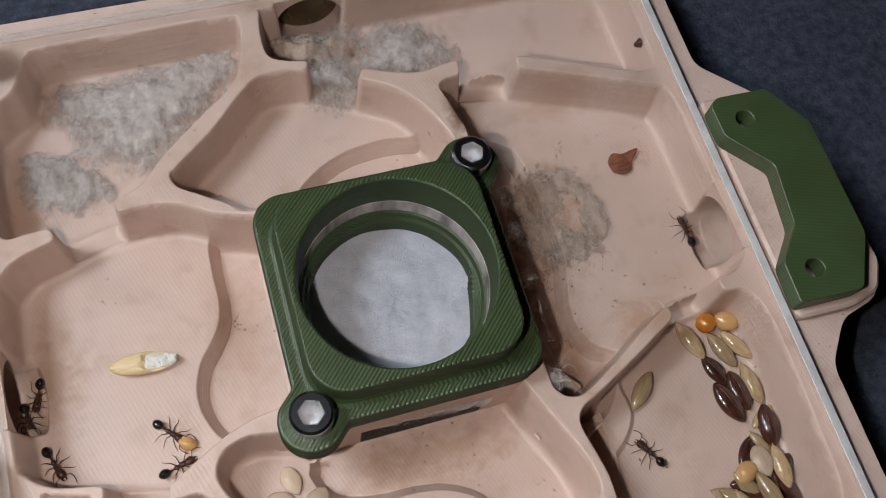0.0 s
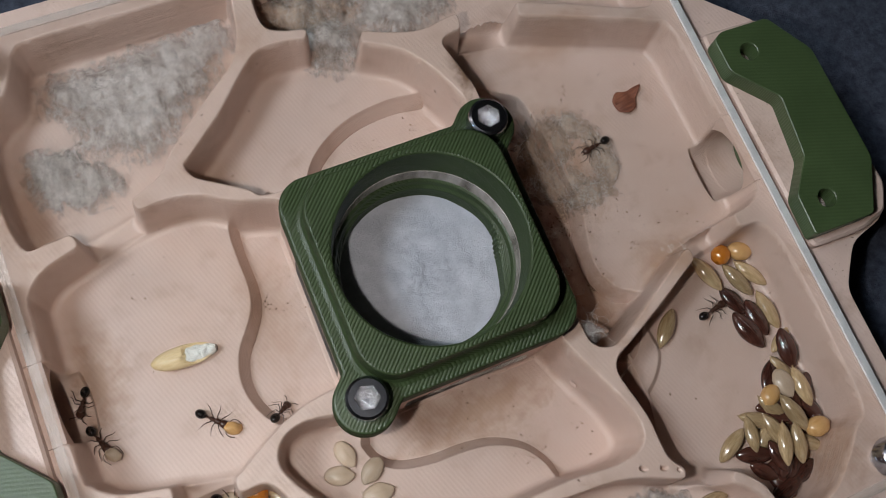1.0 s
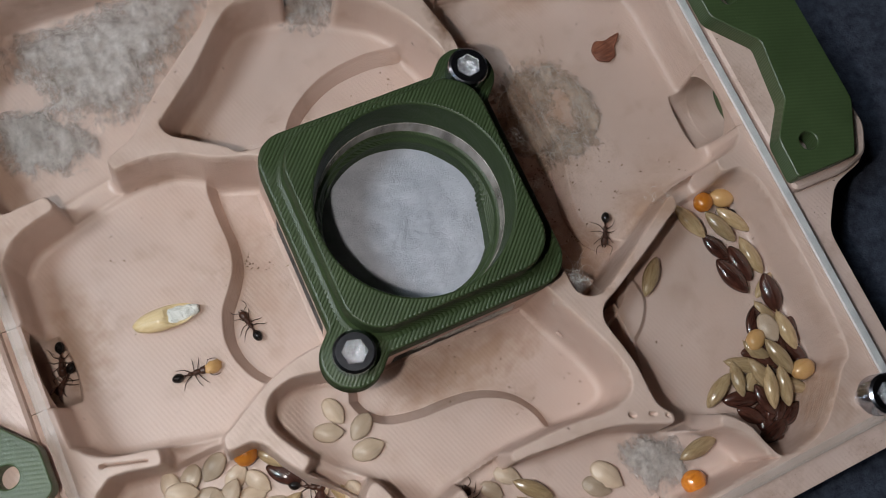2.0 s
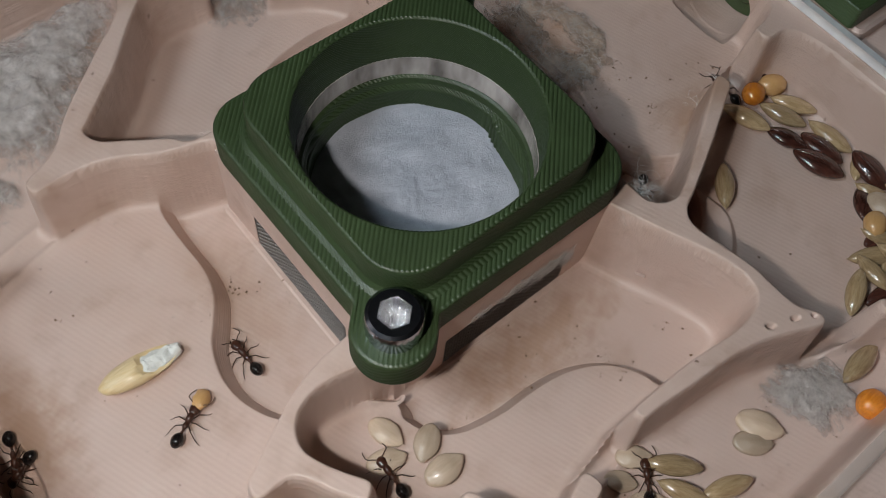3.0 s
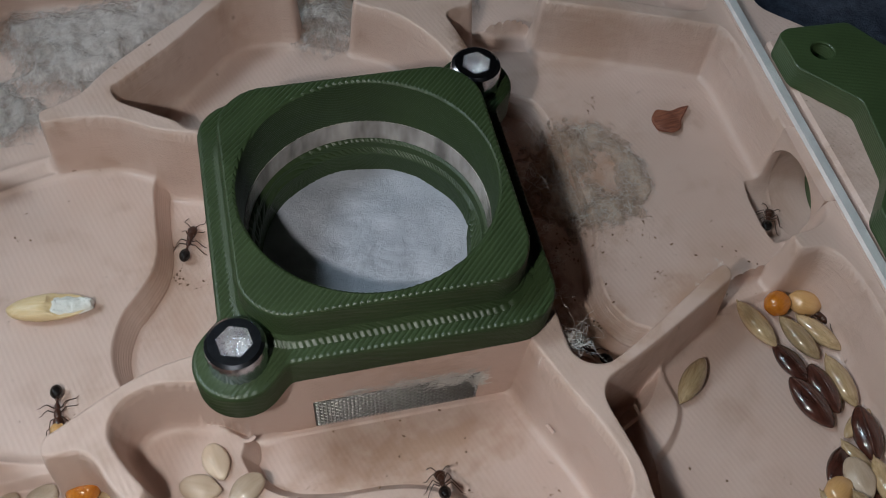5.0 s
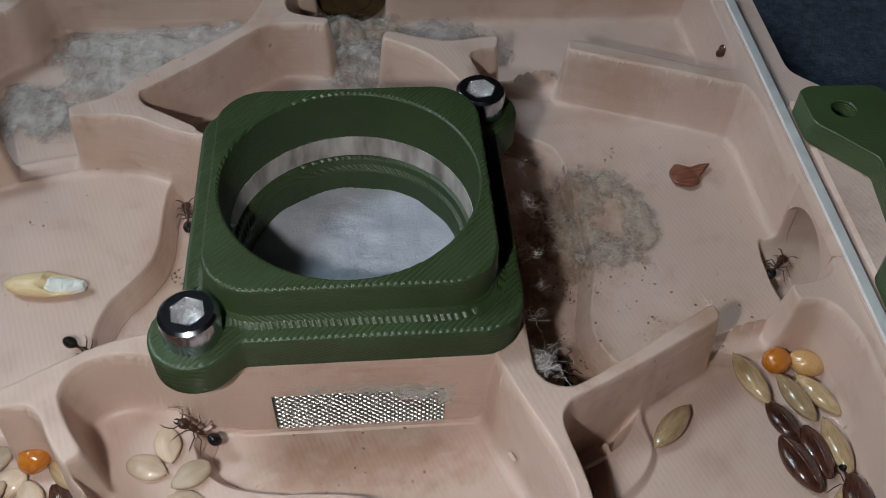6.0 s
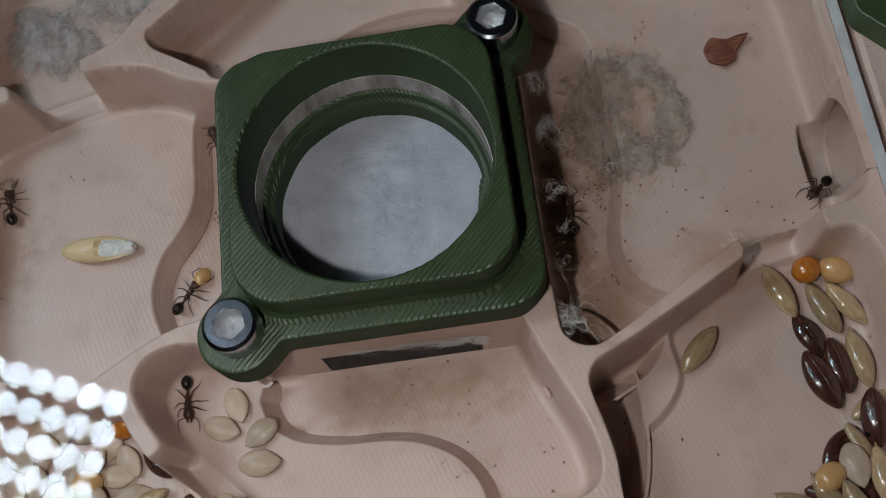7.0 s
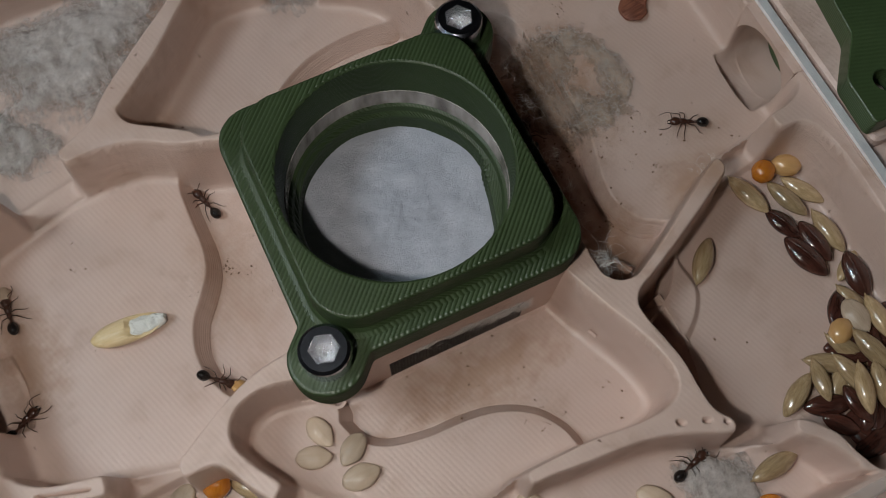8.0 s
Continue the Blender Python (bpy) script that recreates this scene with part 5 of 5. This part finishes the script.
def build_ant(at, label):
    """An ant about 5 mm long that faces +x, its feet on z = 0."""
    ant = thing("ant", label, "ant", "ants", at=at)
    bm = bmesh.new()
    blob(bm, (1.85, 0, 0.85), (0.62, 0.56, 0.42), (0, 12, 0), 10, 14)
    blob(bm, (1.55, 0, 0.92), (0.4, 0.5, 0.36), (0, 0, 0), 8, 12)
    for side in (-1, 1):
        blob(bm, (1.95, side * 0.5, 0.95), (0.11, 0.07, 0.11), rings=5, segs=8)
    head = part("head", bm, ANT_RED, ant, smooth=True)
    for side in (-1, 1):
        bm = bmesh.new()
        tube(bm, [(2.3, side * 0.22, 0.68), (2.55, side * 0.24, 0.6), (2.75, side * 0.1, 0.55)], 0.12, 0.04, 6)
        part("mandible", bm, ANT_BLACK, head)
        bm = bmesh.new()
        tube(bm, [(2.2, side * 0.25, 0.95), (2.45, side * 0.75, 1.35), (2.6, side * 1.05, 1.25), (2.95, side * 1.15, 0.95), (3.4, side * 1.1, 0.65), (3.75, side * 0.98, 0.45)], 0.055, 0.05, 5)
        part("antenna", bm, ANT_LEG, head)
    bm = bmesh.new()
    blob(bm, (0.85, 0, 0.98), (0.62, 0.38, 0.36), (0, -8, 0), 9, 12)
    blob(bm, (0.1, 0, 0.88), (0.5, 0.3, 0.3), (0, 10, 0), 9, 12)
    part("thorax", bm, ANT_RED, ant, smooth=True)
    bm = bmesh.new()
    blob(bm, (-0.45, 0, 0.82), (0.2, 0.15, 0.22), rings=6, segs=10)
    blob(bm, (-0.78, 0, 0.84), (0.2, 0.19, 0.22), rings=6, segs=10)
    part("waist", bm, ANT_RED, ant, smooth=True)
    bm = bmesh.new()
    blob(bm, (-1.6, 0, 0.9), (0.8, 0.62, 0.58), (0, -6, 0), 12, 16, pinch=0.08)
    part("gaster", bm, ANT_BLACK, ant, "shiny black gaster", smooth=True)
    # hips: place and sweep of each leg
    for side in (-1, 1):
        for hip, sweep in ((1.0, 38), (0.55, -4), (0.12, -42)):
            bm = bmesh.new()
            reach = 1.0 if hip > 0.5 else 1.15
            tube(bm, [(0, 0, 0), (0.12, 0, -0.12), (0.68 * reach, 0, 0.42), (1.22 * reach, 0.06, -0.2), (1.5 * reach, 0.16, -0.66), (1.8 * reach, 0.3, -0.74)], 0.085, 0.03, 5)
            leg = part("leg", bm, ANT_LEG, ant, smooth=True)
            leg.matrix_basis = pmm(hip, side * 0.22, 0.75, 0, 0, side * (90 - sweep))
    return ant


ANTS = {}

# ---- things that move ----
def build_torch():
    torch = thing("torch", "small bright white torch held over the nest", "torch")
    bm = bmesh.new()
    lathe(bm, [(0.01, 0.0), (2.4, 0.0)], 20)
    for f in bm.faces:
        f.normal_update()
        if f.normal.z > 0:
            f.normal_flip()
    part("torch_diode", bm, glow_material("torch_glow", (1.0, 0.985, 0.94), TORCH_POWER), torch, "glowing white diode")
    bm = bmesh.new()
    lathe(bm, [(2.6, -0.2), (3.4, -0.2), (3.4, 5.0), (0.01, 5.0), (0.01, 0.4), (2.6, 0.4)], 24)
    part("housing", bm, plain_material("black_plastic", (0.01, 0.01, 0.01), (0.02, 0.02, 0.02)), torch)
    return torch


TORCH = build_torch()


# each ant's way: seconds, place, heading
ANT_WAYS = {
    "black and red-brown ant crossing the east chamber": [(0, 46.0, 1.5, 103), (0.3, 42.6, 8.3, 121), (0.5, 37.2, 10.0, 151), (0.7, 34.4, 10.2, 165), (1, 33.0, 9.6, 190), (1.5, 31.4, 0.5, 224), (1.8, 29.5, -6.0, 230), (2, 27.5, -10.4, 246), (2.2, 25.8, -11.7, 231), (3.3, 22.8, -13.8, 200), (4, 22.5, -13.6, 180), (4.7, 22.4, -13.5, 150), (5.8, 21.6, -12.6, 100), (6.2, 21.9, -10.3, 86), (6.5, 21.4, -8.2, 104), (6.7, 21.4, -7.0, 96), (6.9, 20.3, -4.0, 107), (7, 20.3, -1.8, 88), (7.5, 20.2, 1.9, 90), (8, 20.4, 5.0, 85)],
    "dark ant among the seeds of the south-east chamber": [(0, 28.8, -28.0, 124), (0.3, 31.7, -23.7, 50), (0.5, 33.7, -22.2, 46), (0.7, 35.7, -19.9, 55), (1, 38.4, -19.7, 8), (1.5, 44.7, -20.7, 20), (2, 46.8, -14.4, 97), (3.3, 46.6, -11.2, 110), (4, 46.9, -10.4, 60), (4.3, 46.9, -9.9, 4), (4.7, 46.9, -10.6, 330), (5.8, 46.6, -23.5, 280), (6, 46.2, -26.3, 262), (7, 45.0, -31.5, 250), (8, 42.7, -36.1, 240)],
    "ant holding an orange husk in the west chamber": [(0, -32.1, -8.3, 313), (0.3, -31.8, -8.0, 313), (0.7, -32.8, -7.6, 311), (1, -32.9, -7.7, 314), (1.5, -31.7, -7.6, 341), (2, -33.4, -6.7, 356), (2.2, -33.3, -7.0, 356), (3.3, -33.2, -5.9, 40), (3.5, -33.5, -5.2, 71), (3.7, -33.4, -4.8, 110), (3.9, -32.5, -5.1, 138), (4.1, -31.8, -5.9, 155), (4.3, -32.6, -6.3, 176), (4.6, -33.7, -8.9, 230), (4.7, -33.6, -10.3, 245), (5.4, -32.0, -9.6, 310), (6, -28.3, -7.1, 336), (6.5, -25.6, -6.4, 10), (6.9, -24.5, -4.9, 50), (7.2, -24.5, -4.5, 55), (7.5, -25.4, -6.9, 10), (7.7, -26.1, -7.7, 352), (8, -27.1, -7.6, 322)],
    "slender ant walking along the floor step": [(0, -31.9, -13.2, 14), (0.3, -30.3, -12.5, 20), (0.7, -28.6, -12.0, 27), (1, -24.8, -10.3, 32), (1.2, -23.9, -9.2, 50), (1.5, -24.0, -7.6, 82), (1.8, -23.4, -4.5, 98), (2, -23.9, -3.3, 102), (2.2, -24.0, -3.0, 108), (3.3, -24.4, -2.6, 87), (3.5, -24.4, -2.1, 80), (3.7, -23.0, -0.4, 65), (4, -21.2, 1.9, 68), (4.3, -20.3, 4.1, 77), (4.5, -19.8, 6.8, 78), (4.7, -19.0, 7.3, 62), (5.8, -20.2, 13.4, 95), (6.5, -20.0, 13.9, 110), (7.5, -20.3, 14.6, 100), (7.9, -19.9, 14.0, 112), (8, -20.1, 13.8, 108)],
    "dark ant with a pale seed by the west wall": [(0, -49.3, -1.6, 280), (0.5, -48.8, -2.4, 290), (0.8, -48.0, -4.6, 293), (1, -46.9, -5.0, 295), (1.2, -47.0, -5.1, 283), (1.4, -48.0, -2.9, 240), (1.6, -48.0, -1.0, 222), (2, -48.1, -0.5, 221), (2.2, -48.1, -0.3, 221), (4, -45.5, 1.0, 140), (5.8, -44.0, 1.5, 60), (6.5, -43.0, 2.4, 70), (7, -44.4, 8.6, 100), (7.5, -42.2, 11.6, 40), (7.8, -44.0, 10.4, 80), (8, -45.4, 8.9, 89)],
    "dark ant resting in the west niche": [(0, -47.2, 1.6, 240), (1, -47.4, 1.2, 230), (2, -47.6, 2.4, 250), (4, -46.8, 2.5, 240), (6, -46.6, 0.0, 250), (7, -47.0, -2.2, 300), (8, -47.8, -3.6, 24)],
    "ant roaming the south chamber": [(0, -46.4, -8.5, 291), (0.2, -44.7, -10.6, 318), (0.4, -42.4, -11.7, 335), (0.5, -40.5, -12.4, 340), (0.7, -38.6, -13.6, 335), (0.85, -37.2, -16.0, 310), (1, -34.4, -18.2, 333), (1.2, -31.8, -19.6, 332), (1.5, -28.4, -22.5, 330), (2.2, -24.0, -27.4, 330), (2.5, -20.8, -26.6, 20), (2.8, -20.6, -24.2, 70), (3.3, -20.8, -20.2, 112), (3.5, -19.8, -18.7, 97), (3.7, -14.9, -20.8, 10), (4, -9.1, -24.5, 344), (4.3, -2.4, -29.2, 345), (4.5, 5.7, -30.1, 359), (4.6, 7.2, -30.4, 356), (5.2, 0.0, -23.5, 130), (5.8, -12.7, -18.3, 110), (6, -15.9, -17.4, 168), (6.2, -19.3, -17.0, 160), (6.5, -22.8, -16.2, 172), (6.7, -23.9, -15.9, 215), (6.9, -23.5, -16.3, 262), (7.2, -23.8, -18.6, 290), (7.5, -20.1, -25.0, 294), (7.8, -21.6, -29.0, 240), (8, -23.6, -32.6, 240)],
    "ant among the loose seeds in the south": [(0, -8.0, -42.0, 80), (2.2, -6.2, -36.6, 100), (4, 4.0, -40.5, 350), (6, 12.0, -40.0, 0), (8, 16.7, -39.6, 15)],
    "dark ant coming out of the seed heap": [(0, 43.2, -36.5, 70), (2.2, 43.4, -35.5, 80), (2.75, 44.5, -18, 88), (2.95, 40.0, -11.0, 110), (3.3, 45.6, -5.6, 340), (4, 46.6, -4.0, 40), (4.3, 47.6, -1.9, 55), (4.7, 47.9, -1.6, 60), (5.8, 48.0, 0.3, 30), (6, 48.2, 1.0, 45), (7, 47.0, -3.8, 220), (7.5, 46.8, -4.9, 190), (7.7, 45.0, -5.6, 186), (7.9, 41.1, -4.8, 162), (8, 38.5, -3.0, 152)],
}


def load_for(ant, material, size, name, label):
    bm = bmesh.new()
    blob(bm, (3.0, 0, 0.75), size, (10, 20, 15), 8, 10, wobble=0.25, seed=3)
    part(name, bm, material, ant, label, smooth=True)


for way in ANT_WAYS:
    ANTS[way] = build_ant(pmm(0, 0, 0), way)
load_for(ANTS["ant holding an orange husk in the west chamber"], HONEY, (1.25, 0.85, 0.6), "carried_husk", "orange-brown broken husk")
load_for(ANTS["dark ant with a pale seed by the west wall"], PALE, (1.1, 0.8, 0.4), "carried_seed", "pale oval seed")


def motions():
    times_at = [i * 0.1 for i in range(81)]
    for k, (label, way) in enumerate(ANT_WAYS.items()):
        ant, turns = ANTS[label], [way[0][3]]
        for _, _, _, to in way[1:]:
            turns.append(turns[-1] + (to - turns[-1] + 180) % 360 - 180)
        stamps = [r[0] for r in way]
        xs, ys, hs = (np.interp(times_at, stamps, v) for v in ([r[1] for r in way], [r[2] for r in way], turns))
        fine = np.interp(np.array(times_at)[:, None] + np.array((-0.06, 0.0, 0.06)), stamps, turns).mean(1)
        hs = 0.5 * hs + 0.5 * fine
        rows = []
        for t, x, y, h in zip(times_at, xs, ys, hs):
            c, n = math.cos(radians(h)), math.sin(radians(h))
            low, mid, high = (look_up(FLOOR_SOFT, x + d * c, y + d * n) for d in (-1.6, 0.0, 1.6))
            rows.append((t, pmm(x, y, max(mid, 0.5 * (low + high)) + 0.03, 0, -math.degrees(math.atan2(high - low, 3.2)), h)))
        walk(ant, rows)
        gone = np.concatenate([[0], np.cumsum(np.hypot(np.diff(xs), np.diff(ys)))])
        legs = [c for c in ant.children if c.name.startswith("leg")]
        for i, leg in enumerate(legs):
            rest = leg.matrix_basis.copy()
            phase = math.pi * ((i % 3 + i // 3) % 2)
            walk(leg, [(t, rest @ pmm(0, 0, 0, 0, 0, 13 * math.sin(gone[j] * 2.2 + phase + 0.4 * math.sin(3 * t + k)))) for j, t in enumerate(times_at)])
    walk(TORCH, [(t, pmm(x, y, z, rx, ry, rz) @ pmm(-21, -4.5, 0)) for t, x, y, z, rx, ry, rz in PATH])


motions()
